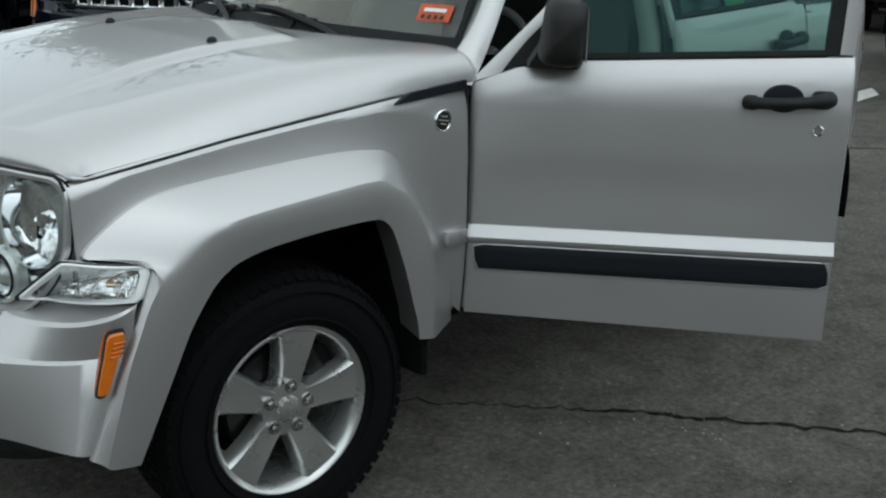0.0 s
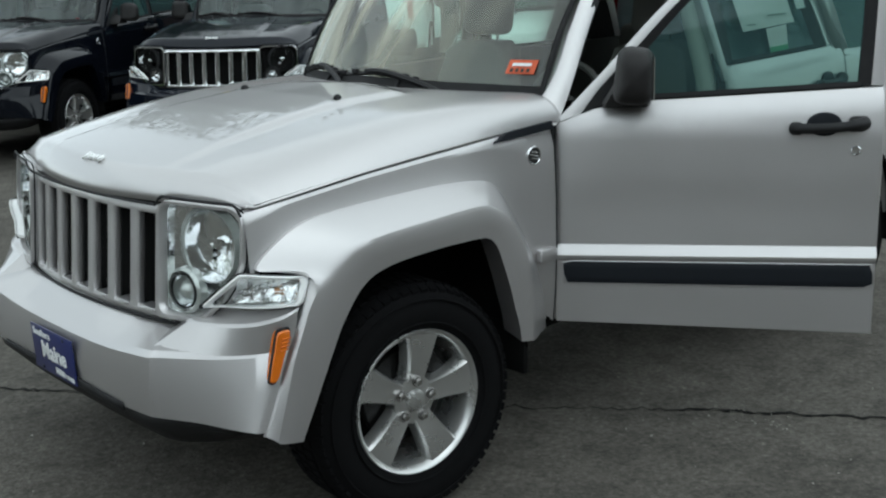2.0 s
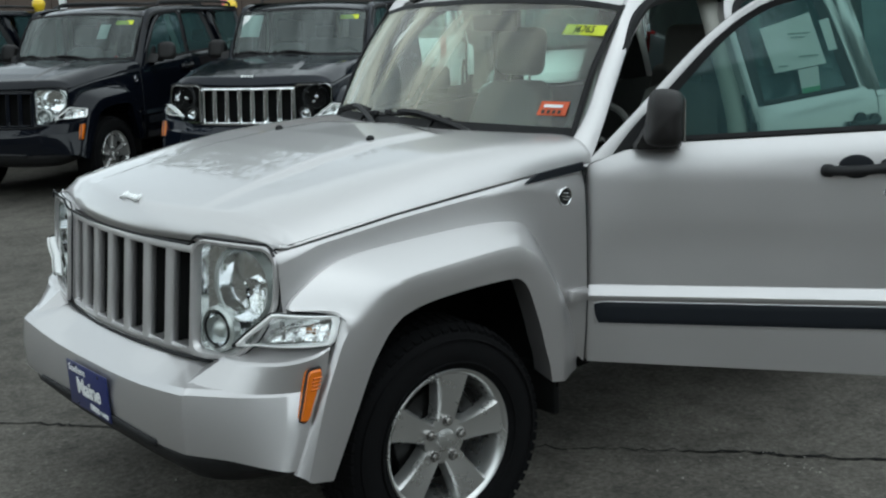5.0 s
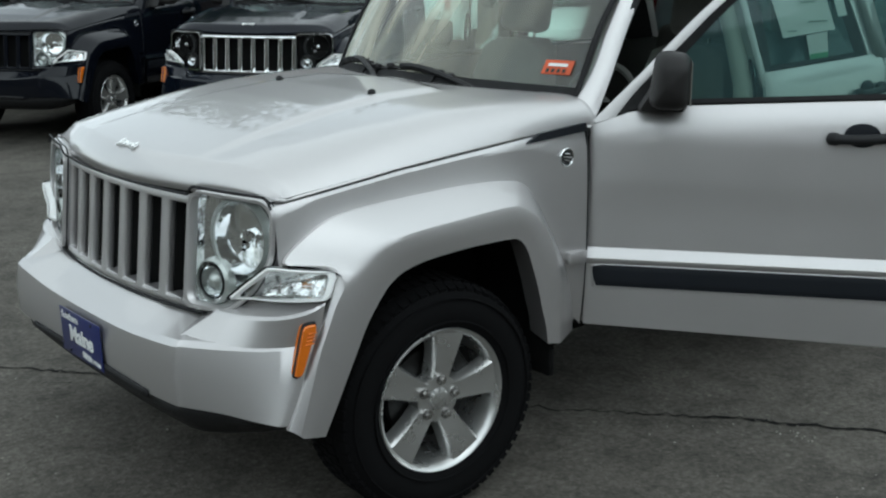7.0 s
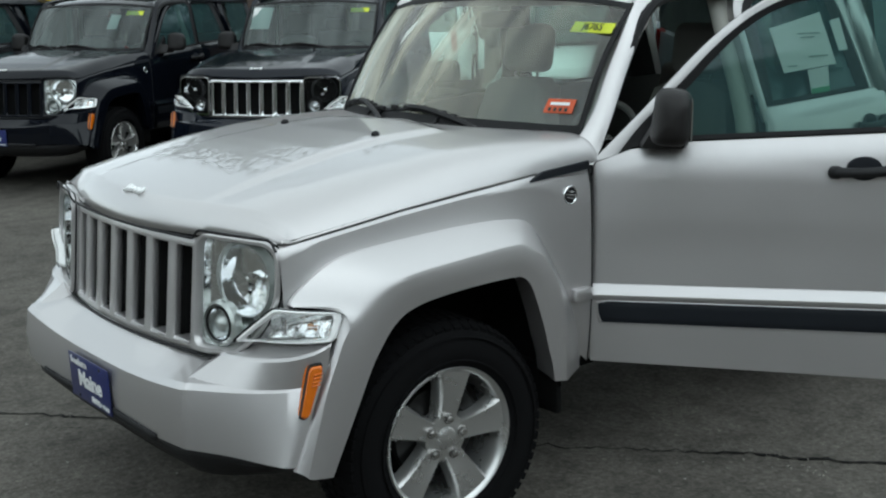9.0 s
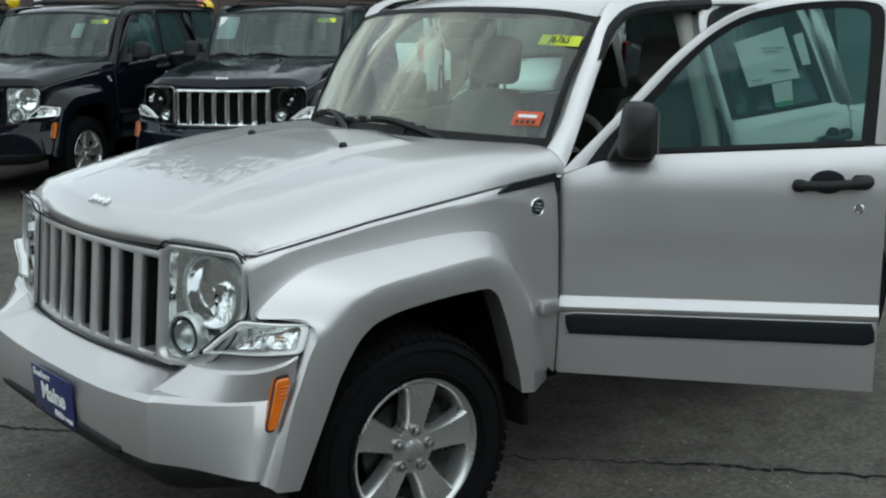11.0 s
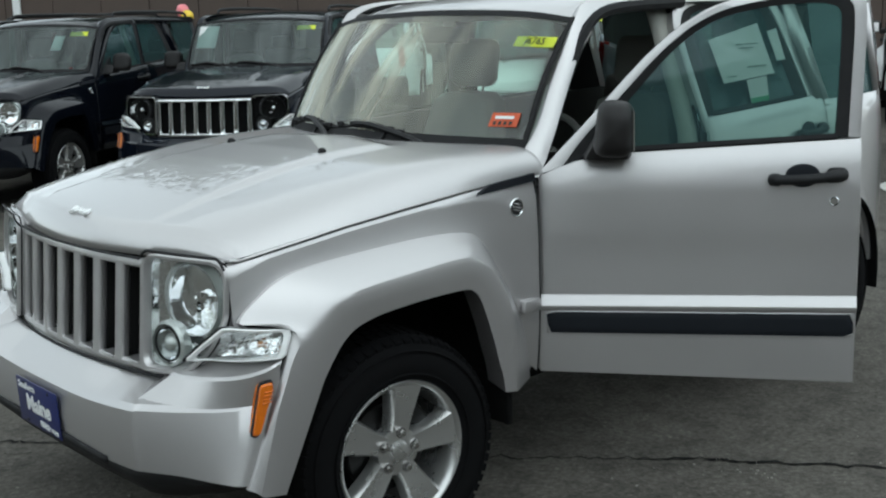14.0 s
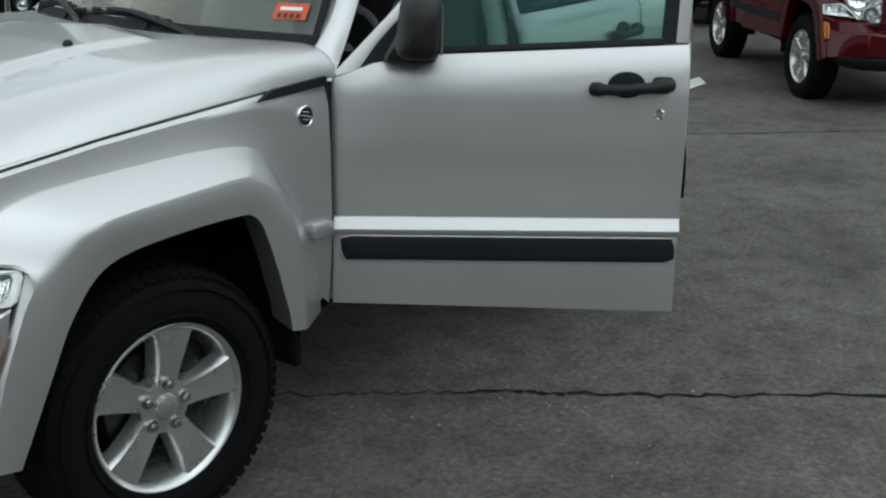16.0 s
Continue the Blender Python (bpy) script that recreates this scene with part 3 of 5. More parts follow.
BUMPER = [  # half of the bumper, section by section from the middle out
    [(-0.686, 0.0, 0.700), (-0.700, 0.0, 0.674), (-0.774, 0.0, 0.613), (-0.793, 0.0, 0.594), (-0.803, 0.0, 0.516), (-0.795, 0.0, 0.432), (-0.72, 0.0, 0.412)],
    [(-0.664, -0.30, 0.700), (-0.682, -0.30, 0.674), (-0.778, -0.30, 0.619), (-0.797, -0.30, 0.603), (-0.807, -0.30, 0.525), (-0.799, -0.30, 0.439), (-0.71, -0.30, 0.418)],
    [(-0.622, -0.49, 0.700), (-0.642, -0.50, 0.675), (-0.778, -0.552, 0.643), (-0.794, -0.558, 0.627), (-0.804, -0.563, 0.546), (-0.797, -0.563, 0.456), (-0.69, -0.52, 0.425)],
    [(-0.605, -0.54, 0.700), (-0.625, -0.55, 0.676), (-0.757, -0.600, 0.645), (-0.772, -0.606, 0.630), (-0.784, -0.611, 0.547), (-0.779, -0.611, 0.455), (-0.68, -0.56, 0.424)],
    [(-0.57, -0.64, 0.700), (-0.60, -0.645, 0.676), (-0.690, -0.694, 0.646), (-0.706, -0.700, 0.631), (-0.721, -0.706, 0.545), (-0.720, -0.706, 0.451), (-0.63, -0.66, 0.422)],
    [(-0.54, -0.72, 0.700), (-0.56, -0.735, 0.678), (-0.614, -0.782, 0.648), (-0.628, -0.793, 0.634), (-0.652, -0.802, 0.545), (-0.668, -0.803, 0.443), (-0.60, -0.77, 0.42)],
    [(-0.50, -0.80, 0.700), (-0.51, -0.83, 0.680), (-0.545, -0.846, 0.655), (-0.556, -0.850, 0.640), (-0.592, -0.856, 0.545), (-0.632, -0.858, 0.438), (-0.57, -0.83, 0.418)],
    [(-0.46, -0.84, 0.700), (-0.47, -0.86, 0.685), (-0.495, -0.868, 0.660), (-0.505, -0.869, 0.645), (-0.552, -0.870, 0.55), (-0.605, -0.871, 0.436), (-0.55, -0.84, 0.416)],
]


def bumper(car, paint):
    half = [r for r in BUMPER]
    full = [[(x, -y, z) for x, y, z in r] for r in half[:0:-1]] + half
    ob = part("front_bumper", surf(full, 5, 1), paint, car, "", smooth=26)
    for sgn, fl in ((-1, lambda b: b), (1, flip)):
        # raised corner step under the lamps
        top = [(-0.652, -0.575, 0.710), (-0.652, -0.645, 0.714), (-0.622, -0.745, 0.722), (-0.577, -0.815, 0.731), (-0.52, -0.856, 0.746), (-0.474, -0.8705, 0.764)]
        back = [(-0.57, -0.52, 0.745), (-0.56, -0.60, 0.755), (-0.55, -0.69, 0.765), (-0.50, -0.76, 0.768), (-0.46, -0.80, 0.772), (-0.44, -0.82, 0.775)]
        brow = [(x - 0.008, y - 0.006, z - 0.008) for x, y, z in top]
        brow[-1] = (-0.478, -0.8712, 0.756)
        low = [(-0.772, -0.553, 0.640), (-0.740, -0.640, 0.630), (-0.672, -0.734, 0.629), (-0.602, -0.806, 0.634), (-0.548, -0.848, 0.641), (-0.500, -0.8690, 0.650)]
        bm = surf([back, top, brow, low], 1, 3)
        grid_bm([[back[0], top[0], brow[0], low[0]], [(-0.55, -0.49, 0.70), (-0.61, -0.495, 0.682), (-0.65, -0.50, 0.676), (-0.775, -0.540, 0.634)]], bm)
        part("bumper_step", fl(bm), paint, ob, "", smooth=13)
        # amber side marker set into the corner
        m = [(-0.552, -0.8745, 0.712), (-0.510, -0.8785, 0.712), (-0.565, -0.8790, 0.573), (-0.588, -0.8755, 0.573)]
        ring = lambda s, o: loop_ring(round_poly([lerp(p, Vector((-0.548, -0.877, 0.642)), s) + Vector((-0.2, -1, 0)) * o for p in m], 0.010), 32)
        c = [Vector((-0.548, -0.877, 0.642)) + Vector((-0.2, -1, 0)) * 0.008] * 32
        mk = part("side_marker", fl(grid_bm([ring(0, -0.03), ring(0, 0.003), ring(0.06, 0.007), c], closed=True)), AMBER, ob, "amber side marker lens")
        part("marker_seam", fl(grid_bm([ring(-0.07, -0.012), ring(-0.07, -0.001), ring(0, 0.0)], closed=True)), SEAM, mk)
        bb = bmesh.new()
        for k in range(4):
            box((-0.530 - 0.003 * k, -0.884, 0.690 - 0.010 * k), (0.030, 0.006, 0.004), 0.001, 1, bm=bb)
        part("marker_rib", fl(bb), AMBER, mk)
    # dark intake slot and lower valance
    rows = []
    for z, inset in ((0.458, -0.003), (0.436, -0.003)):
        rows.append([(interp(abs(y), (0, 0.30, 0.56), (-0.800, -0.803, -0.799)) + inset - 0.0015, y, z) for y in np.linspace(-0.43, 0.43, 25)])
    part("lower_slot", grid_bm(rows), SEAM, ob, "black slot", solid=0.006)
    rows = []
    for dz, inset in ((0.434, 0.012), (0.40, 0.02), (0.34, 0.075), (0.315, 0.16)):
        rows.append([(interp(abs(y), (0, 0.30, 0.56, 0.70, 0.80, 0.855), (-0.798, -0.801, -0.796, -0.720, -0.668, -0.62)) + inset, y * (1 - 0.15 * inset), dz + 0.03 * (abs(y) / 0.85) ** 2 + 0.05 * max(0.0, (abs(y) - 0.6) / 0.2) ** 2 * (dz < 0.36)) for y in np.linspace(-0.80, 0.80, 31)])
    part("valance", grid_bm(rows), PLASTIC, ob, "black plastic lower valance", solid=0.008)
    return ob


def dealer_plate(car):
    tl, tr, bl = Vector((-0.808, 0.168, 0.578)), Vector((-0.808, -0.137, 0.578)), Vector((-0.802, 0.168, 0.430))
    m = plane_frame((tl + tr) / 2 + (bl - tl) / 2 + Vector((-0.006, 0, 0)), tr - tl, tl - bl)
    b = box((0, 0, 0), (0.305, 0.150, 0.004), 0.0018, 2)
    pl = part("dealer_plate", b, PLATEBLUE, car, "dark blue dealer plate with white lettering")
    pl.matrix_basis = m
    words("Southern", 0.034, WHITEP, pl, pose(-0.072, 0.052, 0.0030), bold=0.0006)
    words("Maine", 0.074, WHITEP, pl, pose(0.006, -0.002, 0.0030), bold=0.0022)
    bars = bmesh.new()
    for k, w in enumerate((0.018, 0.016, 0.016, 0.016, 0.006, 0.014, 0.014, 0.020)):
        box((0.035 + 0.0165 * k - 0.02, -0.052 - 0.001 * k, 0.0030), (w * 0.72, 0.020 if k < 4 else 0.013, 0.0012), bm=bars)
    part("print_bar", bars, WHITEP, pl)
    b = bmesh.new()
    for x in (-0.09, 0.09):
        lathe([(0.0005, 0.0045), (0.004, 0.0045), (0.006, 0.002)], 12, "z", b, (x, 0.062, 0))
        lathe([(0.0005, 0.0045), (0.004, 0.0045), (0.006, 0.002)], 12, "z", b, (x, -0.064, 0))
    part("plate_screw", b, STEEL, pl)


def wheel(car, x, sgn, alloy=None, steer=0.0):
    """Tyre, five broad spokes, nuts, cap and brake; built facing -y."""
    prof = [(0.215, -0.095), (0.236, -0.106), (0.264, -0.118), (0.300, -0.120), (0.332, -0.112), (0.352, -0.098), (0.364, -0.080), (0.367, -0.04), (0.368, 0.0),
            (0.367, 0.04), (0.364, 0.080), (0.352, 0.098), (0.332, 0.112), (0.300, 0.120), (0.262, 0.119), (0.236, 0.106), (0.215, 0.095)]
    bm = lathe(prof, 72)
    w = part("wheel", bm, RUBBER, car, "", smooth=40)
    bm = bmesh.new()
    for k in range(64):
        a = 2 * math.pi * k / 64
        for off, yy, wide in ((0.0, -0.088, 0.036), (0.5, -0.038, 0.040), (0.2, 0.012, 0.040), (0.7, 0.062, 0.045)):
            t = a + off * 2 * math.pi / 64
            rot = Matrix.Rotation(-t, 4, "Y")
            tilt = Matrix.Rotation(radians(-20 if yy < -0.08 else 0), 4, "Z")
            box(rot @ Vector((0.366 if yy > -0.08 else 0.3555, yy, 0)), (0.012, wide, 0.024), rot=rot @ tilt, bm=bm)
    tagged(part("tread", bm, RUBBER, w, "worn tread blocks", smooth=40), kind="stuff")
    w["label"] = "black tyre on a five-spoke silver alloy rim"
    # raised sidewall lettering reads as worn ribs
    rb = bmesh.new()
    for r in (0.250, 0.322):
        lathe([(r, -0.1165), (r + 0.002, -0.1225), (r + 0.005, -0.1225), (r + 0.007, -0.1165)], 72, "y", rb)
    part("sidewall_rib", rb, RUBBER, w)
    A = alloy or ALLOY
    rim = part("rim", lathe([(0.216, -0.086), (0.2285, -0.100), (0.2315, -0.106), (0.2285, -0.1095), (0.2225, -0.107), (0.2150, -0.099), (0.2085, -0.085), (0.200, -0.03), (0.190, 0.07), (0.185, 0.09)], 72), A, w, "silver alloy rim")
    for k in range(5):
        a = radians(81 + 72 * k)
        rows = []
        for r, hw, yf in ((0.048, 0.034, -0.080), (0.070, 0.0335, -0.083), (0.105, 0.036, -0.089), (0.150, 0.043, -0.095), (0.190, 0.051, -0.0985), (0.2130, 0.058, -0.0995)):
            sec = []
            for f, dy in ((-1.16, 0.052), (-1.10, 0.016), (-1.0, 0.007), (-0.90, 0.0), (-0.5, 0.0015), (0, 0.002), (0.5, 0.0015), (0.90, 0.0), (1.0, 0.007), (1.10, 0.016), (1.16, 0.052)):
                sec.append(Vector((r if abs(f) < 0.95 else math.sqrt(max(r * r - (hw * f) ** 2 * 0.3, 0.001)), yf + dy, hw * f)))
            rows.append(sec)
        sp = grid_bm([crom([r[j] for r in rows], 3) for j in range(len(rows[0]))])
        sp.transform(Matrix.Rotation(-a, 4, "Y"))
        part("spoke", sp, A, rim, "", smooth=40)
        nut = lathe([(0.017, -0.072), (0.017, -0.086), (0.0145, -0.087), (0.0140, -0.082)], 20, "y")
        lathe([(0.0115, -0.078), (0.0115, -0.094), (0.0095, -0.100), (0.0035, -0.1015), (0.0005, -0.1015)], 6, "y", nut)
        nut.transform(Matrix.Rotation(-a, 4, "Y") @ Matrix.Translation((0.061, 0, 0)))
        part("lug_nut", nut, NUTM, rim, "bright steel lug nut")
    part("hub", lathe([(0.075, -0.03), (0.075, -0.079), (0.060, -0.081), (0.052, -0.082), (0.036, -0.083), (0.0345, -0.088), (0.031, -0.094), (0.022, -0.0975), (0.0005, -0.0985)], 48), A, rim, "domed centre cap")
    part("brake_disc", lathe([(0.06, -0.02), (0.145, -0.022), (0.147, -0.018), (0.147, 0.004), (0.06, 0.004)], 48), STEEL, w, "worn steel brake disc")
    part("caliper", box((0.11, -0.015, 0.075), (0.06, 0.07, 0.12), 0.015, 3, Matrix.Rotation(radians(-38), 4, "Y")), STEEL, w, "cast brake caliper")
    part("hub_backing", lathe([(0.183, 0.05), (0.10, 0.055), (0.0005, 0.055)], 40), DARK, w)
    w.matrix_basis = pose(x, sgn * 0.738, 0.359, 0, 0, (0 if sgn < 0 else 180) + steer)
    return w


def door_shell(parent, name, length, paint, m, frame_pts, open_door, pane=None):
    """A door, hinge at 0, outer skin to -y: skin, strip, insert, window frame, seals, glass, handle."""
    yz = lambda z: (side_y(z) - side_y(0.72)) * (0.55 if open_door and z > 1.2 else 1.0) + (0.45 * (side_y(1.2) - side_y(0.72)) if open_door and z > 1.2 else 0.0)
    rear = frame_pts is REAR_FRAME
    belt = lambda u: interp(u, (0, 0.15, 0.30, 1.05), (1.246, 1.250, 1.254, 1.276) if rear else (1.132, 1.189, 1.207, 1.245))
    us = [0.0, 0.006, 0.02, 0.05, 0.08, 0.13, 0.2, 0.3, 0.4, 0.6, 0.8, length - 0.03, length - 0.006, length]

    def swell(u, z):
        """The skin swells below the window and turns in at a soft shoulder."""
        g = max(0.0, min(1.0, (z - 0.80) / (belt(u) - 0.87)))
        back = max(0.0, min(1.0, (belt(u) + 0.004 - z) / 0.074))
        return 0.017 * g * g * (3 - 2 * g) * back * (2 - back) * min(1.0, u / 0.2)

    rows = []
    for u in us:
        e = 0.010 if u in (0.0, length) else (0.003 if u in (0.006, length - 0.006) else 0.0)
        row = []
        for k in range(41):
            zb = 0.447 - 0.022 * u
            z = zb + (belt(u) - zb) * k / 40
            row.append((u, yz(z) + e + (0.006 if k == 0 else 0) - swell(u, z), z))
        row.append((u, yz(belt(u)) + 0.022, belt(u) + 0.006))
        rows.append(row)
    d = part(name, grid_bm(rows), paint, parent, "", smooth=30)
    d.matrix_basis = m
    # inner panel closes the shell
    rows = []
    for u in (0.0, 0.03, length * 0.5, length - 0.03, length):
        zb = 0.447 - 0.022 * u
        rows.append([(u, yz(zb) + 0.010, zb), (u, yz(zb) + 0.05, zb), (u, 0.085, 0.55), (u, 0.10, 0.85), (u, 0.11, 1.10), (u, yz(belt(u)) + 0.06, belt(u) + 0.004), (u, yz(belt(u)) + 0.022, belt(u) + 0.006)])
    bm = grid_bm(rows)
    for r in (rows[0], rows[-1]):
        bm.faces.new([bm.verts.new(p) for p in r])
    part("inner_panel", bm, DASHM, d, "dark inner door panel")
    part("armrest", box((length * 0.55, 0.125, 0.90), (0.55, 0.07, 0.07), 0.02, 3), DASHM, d)
    # bright ledge and dark insert along the side
    L = length
    prof = [(0.000, 0.727), (-0.005, 0.7255), (-0.0225, 0.692), (-0.0225, 0.684), (-0.019, 0.676), (-0.014, 0.673), (0.0, 0.672)]
    rows = [[(u, y * s, z) for y, z in prof] for u, s in ((0.002, 1), (L * 0.5, 1), (L - 0.03, 1), (L - 0.004, 0.85))]
    bm = grid_bm(rows)
    for r in (rows[0], rows[-1]):
        bm.faces.new([bm.verts.new(p) for p in r])
    part("side_ledge", bm, paint, d, "", smooth=25)
    prof = [(0.0, 0.674), (-0.010, 0.672), (-0.010, 0.455), (0.0, 0.452)]
    rows = [[(u, y, z - (0.022 * u if z < 0.5 else 0)) for y, z in prof] for u in (0.004, 0.012, L - 0.012, L - 0.006)]
    part("cladding", grid_bm(rows), paint, d, "", smooth=25)
    ring = lambda grow, y: [Vector((p.x, y, p.y)) for p in loop_ring(round_poly([(0.028 - grow, 0.668 + grow, 0), (L - 0.014 + grow, 0.666 + grow, 0), (L - 0.012 + grow, 0.590 - grow, 0), (0.034 - grow, 0.594 - grow, 0)], 0.009), 60)]
    part("insert_edge", grid_bm([ring(0.005, -0.009), ring(0.004, -0.0135), ring(0.001, -0.0145), ring(0.0, -0.0125)], closed=True), paint, d)
    c = [Vector((L / 2, -0.0130, 0.63))] * 60
    part("side_insert", grid_bm([ring(0.001, -0.0115), ring(-0.004, -0.0142), ring(-0.02, -0.0148)], closed=True), GREYP, d, "dark grey plastic insert strip")
    b = bmesh.new()
    b.faces.new([b.verts.new(p) for p in ring(-0.02, -0.0148)])
    part("side_insert", b, GREYP, d, "dark grey plastic insert strip")
    # window frame
    out, inn = frame_pts
    lean = lambda u, z: yz(z) + 0.004
    o3 = crom([(u, lean(u, z), z) for u, z in out], 5)
    i3 = crom([(u, lean(u, z), z) for u, z in inn], 5)
    dep = Vector((0, 0.035, 0))
    rows = [[p + dep for p in o3], [p + Vector((0, 0.004, 0)) for p in o3], [a.lerp(b, 0.12) for a, b in zip(o3, i3)], [a.lerp(b, 0.52) for a, b in zip(o3, i3)], [a.lerp(b, 0.55) + Vector((0, 0.010, 0)) for a, b in zip(o3, i3)]]
    fr = part("window_frame", grid_bm(rows), paint, d, "")
    rows = [[a.lerp(b, 0.53) + Vector((0, 0.003, 0)) for a, b in zip(o3, i3)], [a.lerp(b, 0.60) + Vector((0, 0.001, 0)) for a, b in zip(o3, i3)], [a.lerp(b, 1.05) + Vector((0, 0.008, 0)) for a, b in zip(o3, i3)], [b + Vector((0, 0.045, 0)) for a, b in zip(o3, i3)], [a + dep for a in o3]]
    part("window_seal", grid_bm(rows), SEAM, fr, "black rubber window seal")
    sill = [(u, belt(u) + 0.004) for u in ((0.05, 0.30, 0.55, 0.80) if rear else (0.13, 0.30, 0.6, 0.98))]
    rows = [[(u, yz(z) + 0.004, z - 0.004) for u, z in sill], [(u, yz(z) - 0.002, z + 0.004) for u, z in sill], [(u, yz(z) + 0.002, z + 0.018) for u, z in sill], [(u, yz(z) + 0.03, z + 0.014) for u, z in sill]]
    part("belt_seal", grid_bm(rows), SEAM, d, "black belt seal")
    # glass
    n = len(i3)
    lower = [(p.x if rear else max(0.16, p.x), 0.0, belt(p.x) - 0.006) for p in i3]
    rows = [[Vector((l[0], yz(l[2] + (max(p.z, l[2]) - l[2]) * t) + 0.014, l[2] + (max(p.z, l[2]) - l[2]) * t)) for l, p in zip(lower, i3)] for t in (0, 0.25, 0.5, 0.75, 1)]
    part("window_pane", grid_bm(rows), pane or SIDEGLASS, d, "green tinted window glass", shadow=False)
    # handle and lock
    h = length - 0.283
    z0 = 1.118
    skin = yz(1.12) - swell(h, 1.12)
    # dark disc standing proud of the skin, in place of a shaded recess
    cup = lathe([(0.056, 0.004), (0.054, -0.003), (0.045, -0.0045), (0.0005, -0.005)], 32, "y")
    cup.transform(Matrix.Translation((h + 0.096, skin - 0.001, 1.130)) @ Matrix.Diagonal((1.0, 1, 0.70, 1)))
    part("handle_cup", cup, GREYP, d, "flat dark disc for the shaded recess behind the handle")
    path = [(h, skin - 0.004, z0), (h + 0.016, skin - 0.024, z0 + 0.002), (h + 0.053, skin - 0.034, z0 + 0.003), (h + 0.115, skin - 0.038, z0 + 0.006), (h + 0.165, skin - 0.034, z0 + 0.010), (h + 0.198, skin - 0.026, z0 + 0.014), (h + 0.220, skin - 0.004, z0 + 0.016)]
    hd = tube(crom(path, 4), [0.021] * 5 + [0.0165] * 12 + [0.020] * 5 + [0.023] * 3, 12)
    part("door_handle", hd, PLASTIC, d, "black bow handle", smooth=60)
    part("handle_pad", box((h + 0.198, skin - 0.010, z0 + 0.014), (0.060, 0.03, 0.050), 0.018, 3), PLASTIC, d)
    lk = lathe([(0.016, 0.004), (0.016, -0.003), (0.013, -0.006), (0.011, -0.004), (0.0005, -0.004)], 24, "y")
    lk.transform(Matrix.Translation((length - 0.086, yz(1.04) - swell(length - 0.086, 1.045), 1.045)))
    part("door_lock", lk, CHROME, d, "round chrome key lock")
    return d


FRONT_FRAME = ([(-0.002, 1.137), (0.085, 1.228), (0.179, 1.327), (0.27, 1.428), (0.355, 1.518), (0.43, 1.585), (0.51, 1.643), (0.61, 1.690), (0.75, 1.718), (0.90, 1.728), (1.01, 1.722), (1.055, 1.70), (1.066, 1.62), (1.060, 1.45), (1.052, 1.25)],
               [(0.165, 1.19), (0.20, 1.262), (0.255, 1.328), (0.325, 1.405), (0.40, 1.49), (0.46, 1.55), (0.53, 1.605), (0.62, 1.648), (0.75, 1.675), (0.87, 1.684), (0.945, 1.68), (0.985, 1.66), (0.992, 1.60), (0.988, 1.45), (0.978, 1.25)])
REAR_FRAME = ([(-0.006, 1.19), (-0.03, 1.26), (-0.055, 1.34), (-0.08, 1.42), (-0.10, 1.49), (-0.12, 1.56), (-0.125, 1.63), (-0.09, 1.69), (0.05, 1.715), (0.25, 1.722), (0.45, 1.722), (0.62, 1.71), (0.71, 1.66), (0.85, 1.45), (0.965, 1.24)],
              [(0.068, 1.20), (0.047, 1.27), (0.025, 1.34), (0.003, 1.42), (-0.018, 1.49), (-0.035, 1.555), (-0.04, 1.60), (0.0, 1.645), (0.08, 1.668), (0.25, 1.678), (0.42, 1.678), (0.53, 1.668), (0.58, 1.62), (0.68, 1.43), (0.775, 1.235)])


def door_mirror(door):
    """Black mirror on the front corner of the door window."""
    body = []
    for y, u0, u1, z0, z1 in ((-0.050, 0.215, 0.298, 1.245, 1.360), (-0.062, 0.200, 0.312, 1.228, 1.386), (-0.10, 0.188, 0.319, 1.220, 1.400), (-0.145, 0.188, 0.319, 1.219, 1.402), (-0.185, 0.194, 0.316, 1.221, 1.397), (-0.212, 0.204, 0.307, 1.228, 1.384), (-0.226, 0.215, 0.294, 1.240, 1.366), (-0.232, 0.225, 0.282, 1.258, 1.346), (-0.235, 0.242, 0.258, 1.288, 1.312)):
        body.append([Vector((p.x, y, p.y)) for p in loop_ring(round_poly([(u0, z0, 0), (u1, z0 - 0.004, 0), (u1 + 0.004, z1 - 0.012, 0), (u0 + 0.022, z1, 0)], 0.040), 44)])
    bm = grid_bm(body, closed=True)
    bm.faces.new([bm.verts.new(p) for p in body[-1]])
    bm.faces.new([bm.verts.new(p) for p in body[0]])
    mr = part("door_mirror", bm, MIRRORBODY, door, "black plastic door mirror", smooth=75)
    arm = []
    for y, k in ((0.012, 1.0), (-0.020, 1.0), (-0.050, 0.95), (-0.075, 0.86)):
        arm.append([Vector((0.24 + (p.x - 0.24) * k, y, 1.225 + (p.y - 1.225) * k)) for p in loop_ring(round_poly([(0.150, 1.193, 0), (0.315, 1.193, 0), (0.315, 1.275, 0), (0.205, 1.285, 0)], 0.016), 32)])
    bm = grid_bm(arm, closed=True)
    bm.faces.new([bm.verts.new(p) for p in arm[-1]])
    part("mirror_arm", bm, MIRRORBODY, mr, smooth=50)
    sail = [(0.150, 1.195), (0.30, 1.205), (0.30, 1.36), (0.275, 1.345), (0.20, 1.265)]
    part("mirror_sail", prism([(u, 0.010, z) for u, z in sail], (0, 0.03, 0)), PLASTIC, mr)
    part("mirror_glass", box((0.3205, -0.135, 1.30), (0.004, 0.105, 0.135), 0.0), MIRRORM, mr, "mirror glass")


